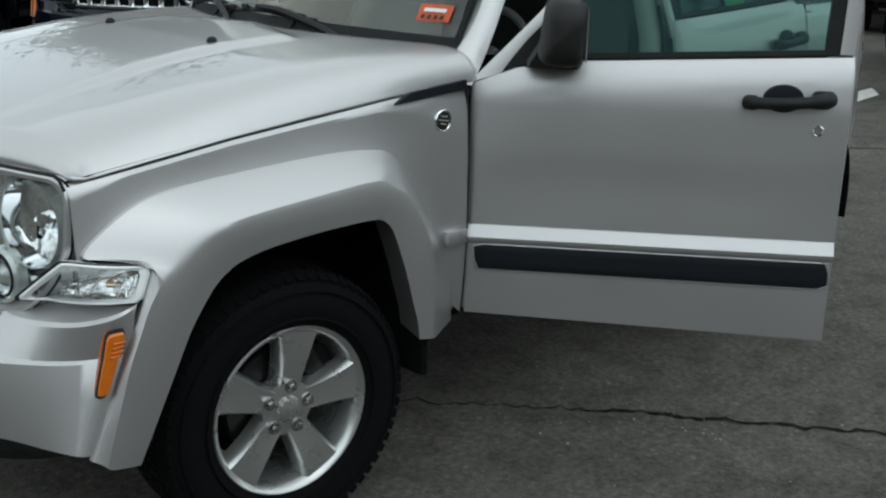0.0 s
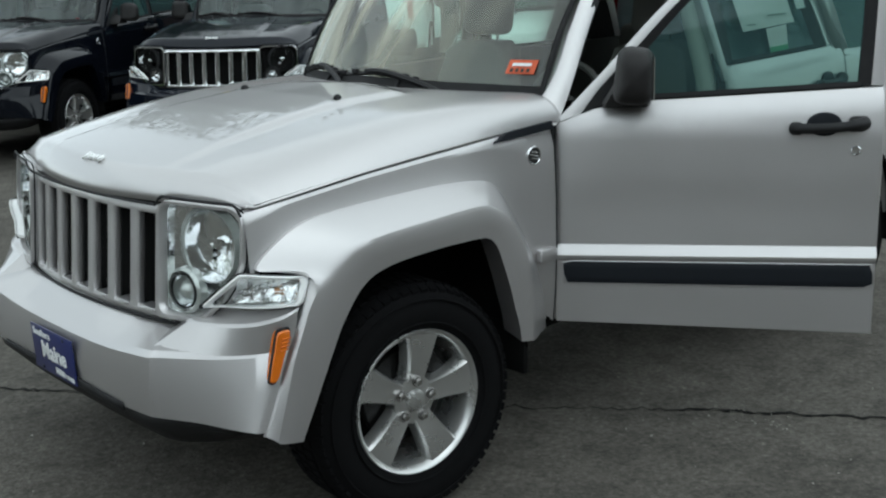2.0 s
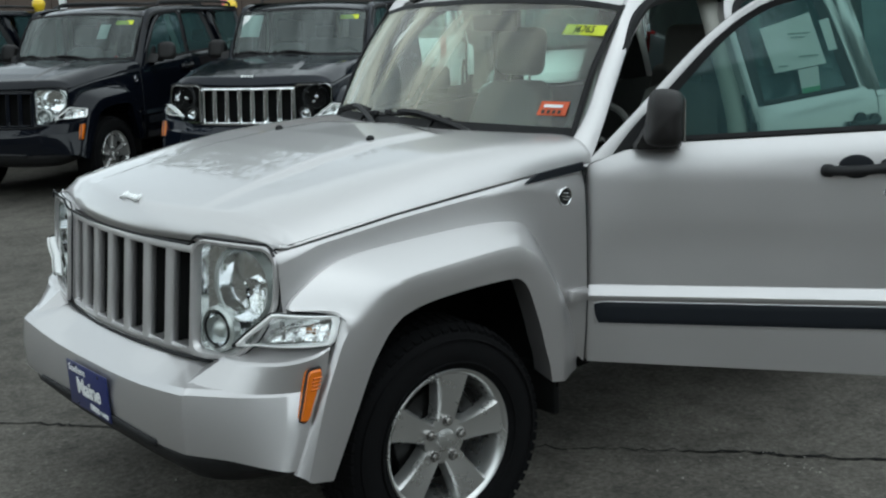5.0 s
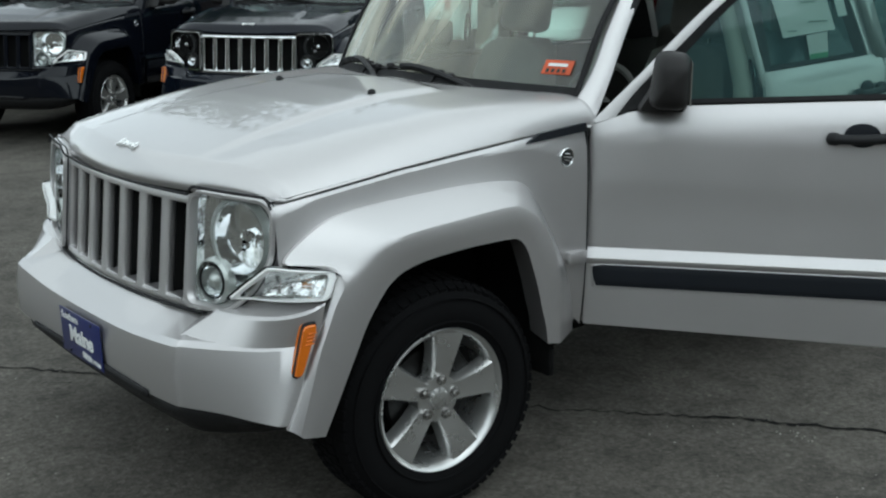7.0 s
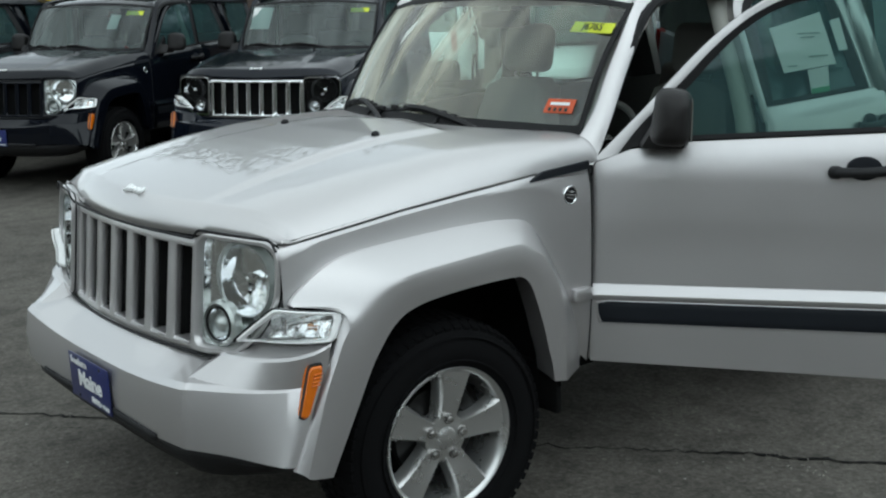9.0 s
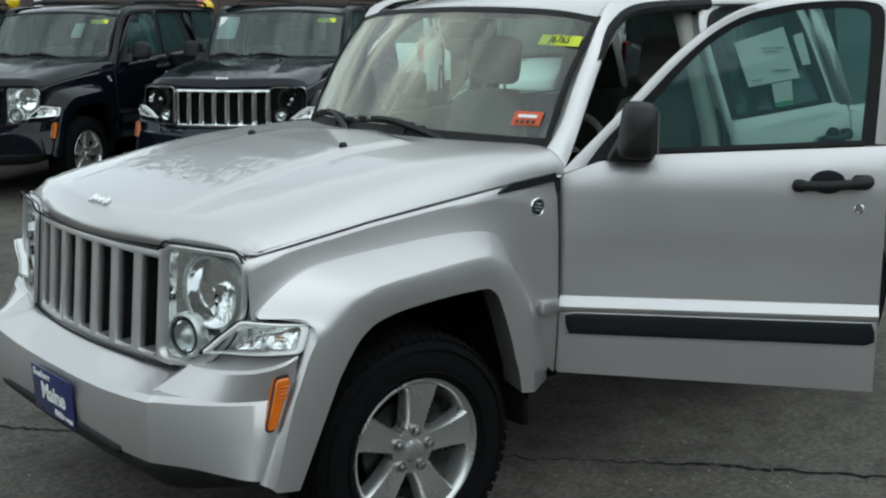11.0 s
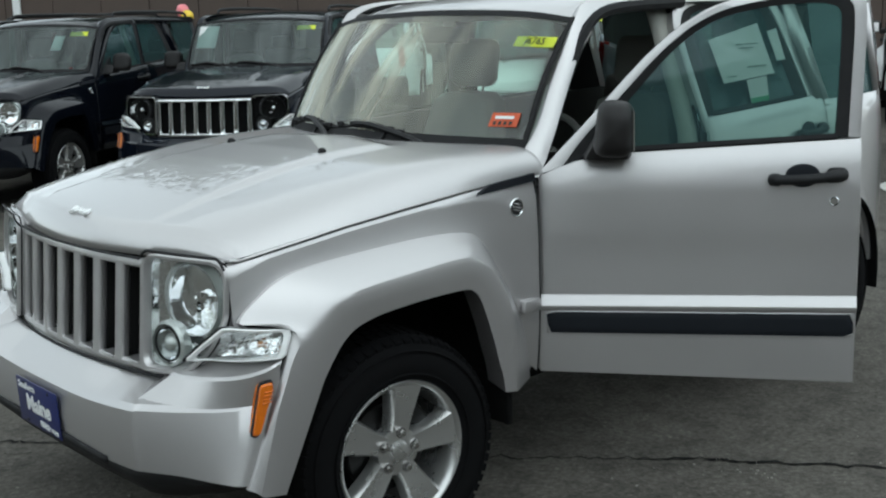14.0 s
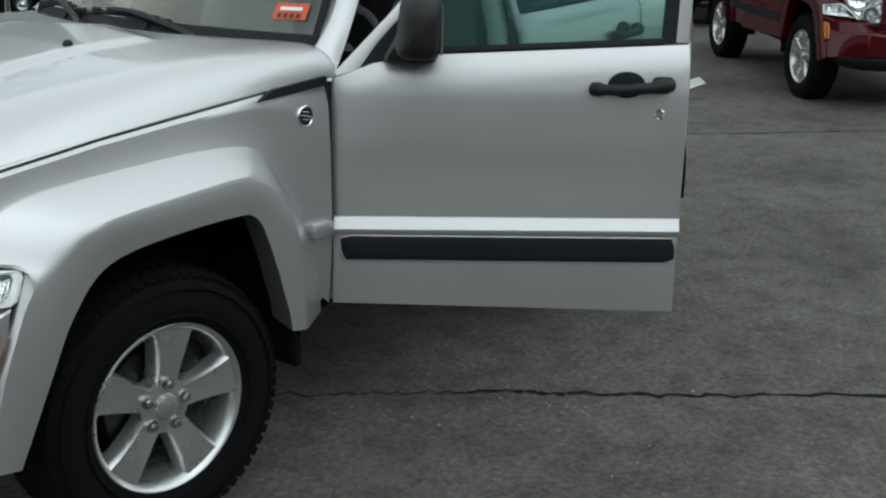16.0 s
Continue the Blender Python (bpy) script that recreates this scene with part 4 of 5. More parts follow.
def glasshouse(car, paint, wind_label, pane):
    """Windscreen, pillars, roof, rear sides and all that closes the cabin."""
    top = [(0.955, -0.672, 1.655), (0.925, -0.45, 1.683), (0.905, 0.0, 1.695), (0.925, 0.45, 1.683), (0.955, 0.672, 1.655)]
    low = [(0.672, -0.690, 1.212), (0.588, -0.45, 1.215), (0.515, 0.0, 1.218), (0.588, 0.45, 1.215), (0.672, 0.690, 1.212)]
    mid = [lerp(a, b, 0.5) + Vector((-0.018, 0, 0.018)) for a, b in zip(low, top)]
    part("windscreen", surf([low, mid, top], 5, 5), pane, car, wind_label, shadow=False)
    # black border of the screen
    l5, m5, t5 = crom(low, 5), crom(mid, 5), crom(top, 5)
    up = Vector((0, 0, 0.0015)) + Vector((-0.0015, 0, 0))
    part("screen_border", grid_bm([[p + up for p in t5], [a.lerp(b, 0.09) + up for a, b in zip(t5, m5)]]), SEAM, car, "black shaded band along the windscreen")
    part("screen_border", grid_bm([[p + up for p in l5], [a.lerp(b, 0.16) + up for a, b in zip(l5, m5)]]), SEAM, car)
    for s in (1, -1):
        edge = [crom([l5[k], m5[k], t5[k]], 5) for k in ((0, 1) if s > 0 else (-1, -2))]
        part("screen_border", grid_bm([[p + up for p in edge[0]], [a.lerp(b, 0.24) + up * 2 for a, b in zip(*edge)]]), SEAM, car)
        part("screen_moulding", tube([p + Vector((-0.004, -0.006 * s, 0.002)) for p in edge[0]], 0.006, 8), SEAM, car, "black rubber moulding beside the windscreen")
    # cowl between hood and screen
    rows = [[(0.47 + 0.19 * (abs(y) / 0.7) ** 2, y, 1.19 - 0.03 * (abs(y) / 0.7) ** 4) for y in np.linspace(-0.70, 0.70, 15)], [(0.53 + 0.15 * (abs(y) / 0.7) ** 2, y, 1.216 - 0.02 * (abs(y) / 0.7) ** 4) for y in np.linspace(-0.70, 0.70, 15)]]
    part("cowl", grid_bm(rows), PLASTIC, car, "black plastic cowl", solid=0.01)
    for sgn, fl in ((-1, lambda b: b), (1, flip)):
        # front pillar runs into the roof rail
        pil = []
        for x, y, z, dx, dy in ((0.585, -0.715, 1.150, 0.075, -0.060), (0.650, -0.700, 1.203, 0.066, -0.058), (0.730, -0.700, 1.300, 0.050, -0.046), (0.80, -0.690, 1.42, 0.052, -0.042), (0.88, -0.683, 1.545, 0.052, -0.036), (0.955, -0.674, 1.652, 0.055, -0.030), (1.02, -0.668, 1.712, 0.05, -0.03), (1.20, -0.660, 1.745, 0.03, -0.03), (1.7, -0.655, 1.758, 0.02, -0.03), (2.5, -0.65, 1.755, 0.02, -0.03), (3.3, -0.645, 1.740, 0.02, -0.03)):
            c = Vector((x, y, z))
            down = 0.02 if x < 0.95 else 0.06
            o = c + Vector((dx, dy, -down))
            pil.append([c + Vector((0.02, 0.035, -0.01)), c, c.lerp(o, 0.15) + Vector((-0.006, -0.006, 0.004)), c.lerp(o, 0.5) + Vector((-0.010, -0.012, 0.003)), c.lerp(o, 0.85) + Vector((-0.005, -0.010, 0)), o, o + Vector((0.025, 0.04, -0.01))])
        part("front_pillar", fl(surf(pil, 3, 2)), paint, car, "", smooth=50)
        trim = [[r[1] + Vector((0.012, 0.032, -0.016)), r[1] + Vector((0.045, 0.040, -0.024)), r[1] + Vector((0.095, 0.012, -0.030))] for r in pil[1:7]]
        part("pillar_lining", fl(surf(trim, 3, 1)), DASHM, car, "grey lining inside the front pillar", solid=0.004)
        part("cowl_seam", fl(tube(crom([(0.572, -0.700, 1.166), (0.602, -0.738, 1.163), (0.622, -0.768, 1.148)], 4), 0.0035, 6)), SEAM, car, "dark gap beside the pillar foot")
        # dark door aperture seal behind the pillar
        seal = [(0.655, -0.745, 1.10), (0.74, -0.725, 1.24), (0.83, -0.712, 1.38), (0.91, -0.703, 1.51), (0.99, -0.694, 1.615), (1.08, -0.688, 1.668), (1.25, -0.682, 1.690), (1.60, -0.68, 1.70)]
        part("door_seal", fl(tube(crom(seal, 3), 0.024, 8)), SEAM, car, "black rubber door seal")
        # sill, middle pillar, rear door, quarter
        part("sill", fl(box((1.20, -0.66, 0.47), (1.00, 0.09, 0.10), 0.02, 2)), paint, car)
        part("front_wheel_post", fl(box((0.62, -0.70, 0.80), (0.05, 0.10, 0.70), 0.015, 2)), paint, car, "")
        post = [(1.67, 0.46), (1.67, 0.9), (1.66, 1.2), (1.635, 1.35), (1.60, 1.5), (1.555, 1.70)]
        rows = [[(x + 0.00, side_y(z) + 0.050, z) for x, z in post], [(x, side_y(z) + 0.030, z) for x, z in post], [(x + 0.115, side_y(z) + 0.020, z) for x, z in post], [(x + 0.115, side_y(z) + 0.055, z) for x, z in post]]
        part("middle_pillar", fl(grid_bm(rows)), SEAM, car, "black middle pillar")
        rows = [[(x - 0.09, side_y(z) + 0.075, z) for x, z in post], [(x - 0.055, side_y(z) + 0.050, z) for x, z in post], [(x + 0.00, side_y(z) + 0.045, z) for x, z in post]]
        part("pillar_trim", fl(grid_bm(rows)), TRIM, car, "pale plastic pillar trim", solid=0.008)
        # rear quarter with wheel arch
        xs = [2.66, 2.68, 2.70, 2.74, 2.80, 2.90, 3.00, 3.05, 3.10, 3.2, 3.35, 3.46, 3.50]
        rows = []
        for x in xs:
            dx = abs(x - AXLE)
            lo = 0.46 if dx > 0.37 else 0.38 + 0.46 * math.sqrt(max(0, 1 - (dx / 0.375) ** 4))
            rows.append([(x, side_y(z) - 0.0 + 0.06 * max(0, (x - 3.35) / 0.15) ** 2, z) for z in np.linspace(lo, 1.25, 9)])
        part("rear_quarter", fl(grid_bm(rows)), paint, car, "", solid=0.01)
        ring = []
        for r, y in ((0.50, -0.790), (0.46, -0.815), (0.40, -0.818), (0.385, -0.77)):
            ring.append([(AXLE + r * 1.04 * math.cos(t), y, max(0.40, 0.366 + r * 1.12 * math.sin(t) ** 0.75)) for t in np.linspace(0.08, math.pi - 0.08, 25)])
        part("rear_flare", fl(grid_bm(ring)), paint, car, "", smooth=30)
        # rear pillars
        for nm, (xa, xb, xc, xd) in (("rear_pillar", (2.60, 2.72, 2.38, 2.48)), ("tail_pillar", (3.30, 3.50, 3.18, 3.38))):
            rows = [[(lerp((xa, 0, 0), (xc, 0, 0), t).x, side_y(1.22 + 0.5 * t), 1.22 + 0.5 * t) for t in (0, 0.5, 1)], [(lerp((xb, 0, 0), (xd, 0, 0), t).x, side_y(1.22 + 0.5 * t), 1.22 + 0.5 * t) for t in (0, 0.5, 1)]]
            part(nm, fl(grid_bm(rows)), paint, car, "", solid=0.03)
        rows = [[(x + (0.0 if x < 3 else -0.10 * t), side_y(1.23 + 0.47 * t) + 0.010, 1.23 + 0.47 * t) for t in (0, 0.5, 1)] for x in (2.62, 3.36)]
        part("quarter_pane", fl(grid_bm(rows)), SIDEGLASS, car, "dark tinted quarter window", shadow=False)
        part("tail_lamp", fl(box((3.50, -0.665, 1.06), (0.07, 0.11, 0.30), 0.025, 3)), TAILRED, car, "red tail lamp")
        # roof rail
        rail = [(1.35, -0.615, 1.76), (1.42, -0.612, 1.795), (1.9, -0.61, 1.805), (2.7, -0.605, 1.80), (3.1, -0.60, 1.785), (3.18, -0.60, 1.75)]
        part("roof_rail", fl(tube(crom(rail, 3), 0.016, 8)), PLASTIC, car, "black roof rail")
        # wheel wells
        arch = [[(0.0 + r * math.cos(t), y, 0.40 + r * 1.0 * math.sin(t)) for t in np.linspace(-0.25, math.pi + 0.25, 19)] for r, y in ((0.50, -0.885), (0.50, -0.55), (0.50, -0.50))]
        arch = [[(max(-0.52, min(0.40, 1.05 * x)), y, max(0.44, min(z, 0.865))) for x, y, z in row] for row in arch]
        bm = grid_bm(arch)
        bm.faces.new([bm.verts.new((p[0], -0.50, p[2])) for p in arch[0]])
        part("wheel_well", fl(bm), DARK, car, "black wheel well liner")
        bm = grid_bm([[(AXLE + r * math.cos(t), y, 0.38 + r * math.sin(t)) for t in np.linspace(-0.2, math.pi + 0.2, 17)] for r, y in ((0.45, -0.86), (0.45, -0.5), (0.05, -0.5))])
        part("wheel_well", fl(bm), DARK, car, "black wheel well liner")
        part("mud_flap", fl(box((0.405, -0.775, 0.425), (0.025, 0.20, 0.165), 0.01, 2)), DARK, car, "black rubber mud flap")
    # roof
    xs = [0.905, 0.93, 0.98, 1.1, 1.3, 1.8, 2.4, 3.0, 3.35, 3.42]
    zs = [1.698, 1.706, 1.722, 1.744, 1.762, 1.778, 1.778, 1.765, 1.745, 1.72]
    rows = []
    for x, z in zip(xs, zs):
        row = []
        for s in np.linspace(-1, 1, 15):
            bend = 0.05 * s * s if x < 0.99 else 0.0
            row.append((x + bend, 0.655 * s, z - 0.040 * s * s - 0.012 * s ** 8))
        rows.append(row)
    part("roof", grid_bm(rows), paint, car, "", solid=0.02, smooth=40)
    part("headliner", grid_bm([[(x, y, z - 0.05) for y in (-0.62, 0, 0.62)] for x, z in ((1.0, 1.70), (1.5, 1.745), (3.0, 1.745), (3.3, 1.72))]), HEADLINER, car, "grey headliner")
    # tail
    rows = [[(3.50 + 0.03 * (1 - (y / 0.72) ** 2), y, z) for y in np.linspace(-0.72, 0.72, 9)] for z in (0.60, 0.9, 1.2)]
    part("tailgate", grid_bm(rows), paint, car, "", solid=0.03)
    rows = [[(3.50 - 0.12 * t + 0.03 * (1 - (y / 0.66) ** 2), y * (1 - 0.08 * t), 1.2 + 0.52 * t) for y in np.linspace(-0.68, 0.68, 9)] for t in (0, 0.5, 1)]
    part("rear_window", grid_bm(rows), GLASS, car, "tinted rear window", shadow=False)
    part("rear_bumper", box((3.48, 0, 0.60), (0.20, 1.52, 0.34), 0.08, 3), PLASTIC, car, "dark rear bumper")
    # floor pan and firewall
    part("floor_pan", box((1.75, 0, 0.40), (3.4, 1.30, 0.10), 0.03, 2), DARK, car, "dark underbody")
    part("engine_bay", box((0.0, 0, 0.70), (1.05, 0.92, 0.56), 0.05, 2), DARK, car, "dark engine bay under the hood")
    part("firewall", box((0.58, 0, 0.78), (0.06, 1.36, 0.76), 0.01, 2), DARK, car)


def cabin(car):
    d = [(0.55, 1.17), (0.62, 1.205), (0.85, 1.205), (1.0, 1.165), (1.04, 1.08), (0.98, 0.80), (0.7, 0.75)]
    rows = [[(x, y, z - 0.02 * abs(y)) for x, z in d] for y in np.linspace(-0.67, 0.67, 9)]
    part("dashboard", grid_bm(rows), DASHM, car, "dark grey dashboard", smooth=40)
    w = bmesh.new()
    path = [(0.19 * math.cos(t), 0.19 * math.sin(t), 0) for t in np.linspace(0, 2 * math.pi, 33)]
    tube(path, 0.014, 8, w)
    box((0, 0, -0.02), (0.13, 0.12, 0.05), 0.02, 2, bm=w)
    box((0, 0, -0.015), (0.36, 0.03, 0.02), 0.006, 2, bm=w)
    w.transform(plane_frame((1.14, -0.36, 1.10), (0, 1, 0), (0.35, 0, 0.93)))
    part("steering_wheel", w, DASHM, car, "dark steering wheel")
    for y, fwd in ((-0.36, 0.0), (0.36, 0.32)):
        seat = part("seat", box((1.42 - fwd, y, 0.72), (0.52, 0.50, 0.16), 0.06, 3), FABRIC, car, "dark grey fabric front seat")
        back = [(1.58 - fwd, 0.70), (1.64 - fwd, 0.95), (1.70 - fwd, 1.15), (1.74 - fwd, 1.30)]
        rows = [loop_ring(round_poly([(x - 0.07, y - wd, z), (x + 0.06, y - wd * 0.9, z), (x + 0.06, y + wd * 0.9, z), (x - 0.07, y + wd, z)], 0.04), 28) for (x, z), wd in zip(back + [(1.755 - fwd, 1.335)], (0.24, 0.25, 0.24, 0.20, 0.12))]
        bm = grid_bm(rows, closed=True)
        bm.faces.new([bm.verts.new(p) for p in rows[-1]])
        part("backrest", bm, FABRIC, seat, smooth=60)
        part("headrest", box((1.76 - fwd, y, 1.465), (0.10, 0.27, 0.21), 0.045, 4, Matrix.Rotation(radians(8), 4, "Y")), FABRIC, seat, smooth=60)
        p = bmesh.new()
        for dy in (-0.06, 0.06):
            tube([(1.75 - fwd, y + dy, 1.30), (1.757 - fwd, y + dy, 1.40)], 0.006, 8, p)
        part("headrest_post", p, CHROME, seat)
    bench = part("rear_seat", box((2.30, 0, 0.74), (0.50, 1.26, 0.16), 0.06, 3), FABRIC, car, "dark grey fabric rear seat")
    part("backrest", box((2.58, 0, 1.05), (0.14, 1.26, 0.60), 0.05, 3, Matrix.Rotation(radians(12), 4, "Y")), FABRIC, bench)
    for y in (-0.42, 0.42):
        part("headrest", box((2.66, y, 1.42), (0.09, 0.24, 0.14), 0.035, 3), FABRIC, bench)
    part("rear_view_mirror", box((0.96, 0.0, 1.60), (0.03, 0.24, 0.065), 0.012, 3), PLASTIC, car, "black rear view mirror")


def wipers(car):
    """Two blades parked along the foot of the screen, each on its arm."""
    on = lambda y, h: Vector((interp(abs(y), (0, 0.45, 0.69), (0.515, 0.588, 0.672)) + 0.80 * h - 0.012, y, interp(abs(y), (0, 0.45, 0.69), (1.222, 1.220, 1.215)) + h))
    for y0, y1, y2 in ((0.66, 0.28, 0.22), (0.32, -0.24, -0.34)):
        blade = [on(y0, 0.030), on(y0 * 0.6 + y1 * 0.4, 0.048), on(y0 * 0.25 + y1 * 0.75, 0.042), on(y1, 0.022)]
        pts = crom(blade, 5)
        b = tube(pts, 0.009, 6)
        for p in pts[1:-1:2]:
            box(p + Vector((-0.006, 0, 0.010)), (0.016, 0.036, 0.020), 0.004, 1, bm=b)
        wb = part("wiper", b, PLASTIC, car, "black wiper resting on the windscreen")
        mid = on(y0 * 0.55 + y1 * 0.45, 0.052) + Vector((-0.014, 0, 0.010))
        arm = [on(y2, -0.02) + Vector((-0.05, 0, -0.004)), on(y2 * 0.8 + y1 * 0.2, 0.006) + Vector((-0.03, 0, 0.004)), lerp(mid, on(y1, 0.02), 0.4) + Vector((-0.01, 0, 0.012)), mid]
        part("wiper_arm", tube(crom(arm, 5), [0.014] * 5 + [0.011] * 11, 6), PLASTIC, wb)
        part("wiper_link", tube([on(y1 * 0.75 + y0 * 0.25, 0.040), on(y1 * 0.8 + y0 * 0.2, -0.02) + Vector((-0.04, 0, 0))], 0.006, 6), PLASTIC, wb)


def emblem(car, paint=None):
    """Four raised rounded strokes on the hood's front, as a plain mark."""
    m = Matrix.Translation((-0.622, 0, hood_z(-0.622, 0) + 0.003)) @ Vector((0, 0, 1)).rotation_difference(Vector((-0.42, 0, 0.9))).to_matrix().to_4x4()
    bm = bmesh.new()
    for k, (w, h) in enumerate(((0.020, 0.040), (0.020, 0.026), (0.020, 0.026), (0.021, 0.036))):
        y = 0.045 - 0.030 * k
        path = [(0.004 - h * 0.5 + 0.006, y + w * 0.45, 0), (-h * 0.5 + 0.010, y, 0.002), (0, y - w * 0.4, 0.003), (h * 0.45, y, 0.002), (h * 0.25, y + w * 0.5, 0.001), (0.0, y + w * 0.2, 0)]
        tube(crom(path, 3), 0.0050, 6, bm)
    ob = part("hood_emblem", bm, SKYCHROME, car, "small chrome emblem on the hood", smooth=60)
    ob.matrix_basis = m


def fender_badge(car, sgn):
    fl = (lambda b: b) if sgn < 0 else flip
    b = lathe([(0.031, 0.002), (0.031, -0.003), (0.029, -0.005), (0.0265, -0.004), (0.025, -0.0025)], 36, "y")
    c = Vector((0.532, side_y(1.05) - 0.001, 1.047))
    b.transform(Matrix.Translation(c))
    bd = part("fender_badge", fl(b), CHROME, car, "small round badge with a chrome rim")
    b = lathe([(0.0258, -0.0030), (0.0005, -0.0032)], 36, "y")
    b.transform(Matrix.Translation(c))
    part("badge_disc", fl(b), SEAM, bd)
    b = bmesh.new()
    for dz, w in ((0.011, 0.026), (0.0, 0.040), (-0.010, 0.028)):
        box(c + Vector((0, -0.0042, dz)), (w, 0.002, 0.0045), 0.0008, 1, Matrix.Rotation(radians(12), 4, "Y"), b)
    part("print_bar", fl(b), CHROME, bd)


def build_suv(name, label, paint, chrome_grille=False, open_door=False, hero=False, smoked=False, group=""):
    car = new(name)
    tagged(car, label, "car", group)
    part("hood", hood_bm(), paint, car, "", smooth=50, solid=0.012)
    # hood gap reads as a dark line along the fender
    for fl in ((lambda b: b), flip):
        part("fender", fl(fender_bm()), paint, car, "", smooth=40)
        part("wheel_arch_flare", fl(flare_bm()), paint, car, "", smooth=22)
        gap = [[(x, -HALF + nose_in(x) + dy, hood_edge(x) + dz) for x in np.linspace(-0.565, 0.64, 20)] for dy, dz in ((0.004, 0.004), (0.010, -0.004), (0.006, -0.014))]
        part("hood_gap", fl(grid_bm(gap)), SEAM, car, "dark gap beside the hood")
        ins = [(0.355, 1.108), (0.415, 1.134), (0.50, 1.141), (0.628, 1.150), (0.628, 1.124)]
        part("hood_side_insert", fl(prism([(x, side_y(z) - 0.006, z) for x, z in ins], (0, 0.012, 0))), GREYP, car, "dark grey insert beside the hood")
        b = box((0.575, -0.806, 0.706), (0.080, 0.032, 0.044), 0.005, 2)
        part("fender_ledge", fl(b), paint, car)
        gp = [[(0.6345, side_y(z) + dy, z) for z in np.linspace(0.455, 1.13, 14)] for dy in (-0.001, 0.03)]
        part("door_gap", fl(grid_bm(gp)), SEAM, car, "", solid=0.005)
    grille(car, paint, chrome_grille)
    for sgn in (-1, 1):
        headlamp(car, paint, sgn, chrome_grille, smoked)
        turn_signal(car, sgn)
        fender_badge(car, sgn)
        b = lathe([(0.009, -0.006), (0.009, 0.004), (0.005, 0.010), (0.0005, 0.011)], 12, "z")
        b.transform(Matrix.Translation((0.12, sgn * 0.285, hood_z(0.12, 0.285) + 0.002)) @ Matrix.Diagonal((1.7, 1.3, 1.2, 1)))
        part("washer_nozzle", b, PLASTIC, car, "black washer nozzle")
    bumper(car, paint)
    emblem(car)
    for sgn in (-1, 1):
        wheel(car, -0.028 if hero else 0.0, sgn, steer=-4 if hero else 0)
        wheel(car, AXLE, sgn).location.y *= drawn_in(AXLE) - 0.06
    WARP[0] = lambda v: Vector((v.x, v.y * drawn_in(v.x), v.z))
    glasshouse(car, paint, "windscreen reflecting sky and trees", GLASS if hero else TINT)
    cabin(car)
    wipers(car)
    WARP[0] = None
    ang = -50.4 if open_door else 0.0
    d = door_shell(car, "front_door", 1.055, paint, pose(0.649, -0.775 if open_door else -0.80, 0, 0, 0, ang), FRONT_FRAME, open_door)
    if open_door:
        d["label"] = "front door standing wide open"
    door_mirror(d)
    d2 = door_shell(car, "front_door", 1.055, paint, pose(0.642, 0.80, 0), FRONT_FRAME, False, CLEARGLASS if hero else None)
    d2.matrix_basis = pose(0.642, 0.80, 0) @ Matrix.Diagonal((1, -1, 1, 1))
    if not hero:
        door_mirror(d2)
    for sgn in (-1, 1):
        d3 = door_shell(car, "rear_door", 0.96, paint, Matrix(), REAR_FRAME, False, CLEARGLASS if hero and sgn > 0 else None)
        d3.matrix_basis = pose(1.690, sgn * 0.80 * drawn_in(1.80), 0, 0, 0, -sgn * 3.2) @ Matrix.Diagonal((1, -sgn, 1, 1))
    return car


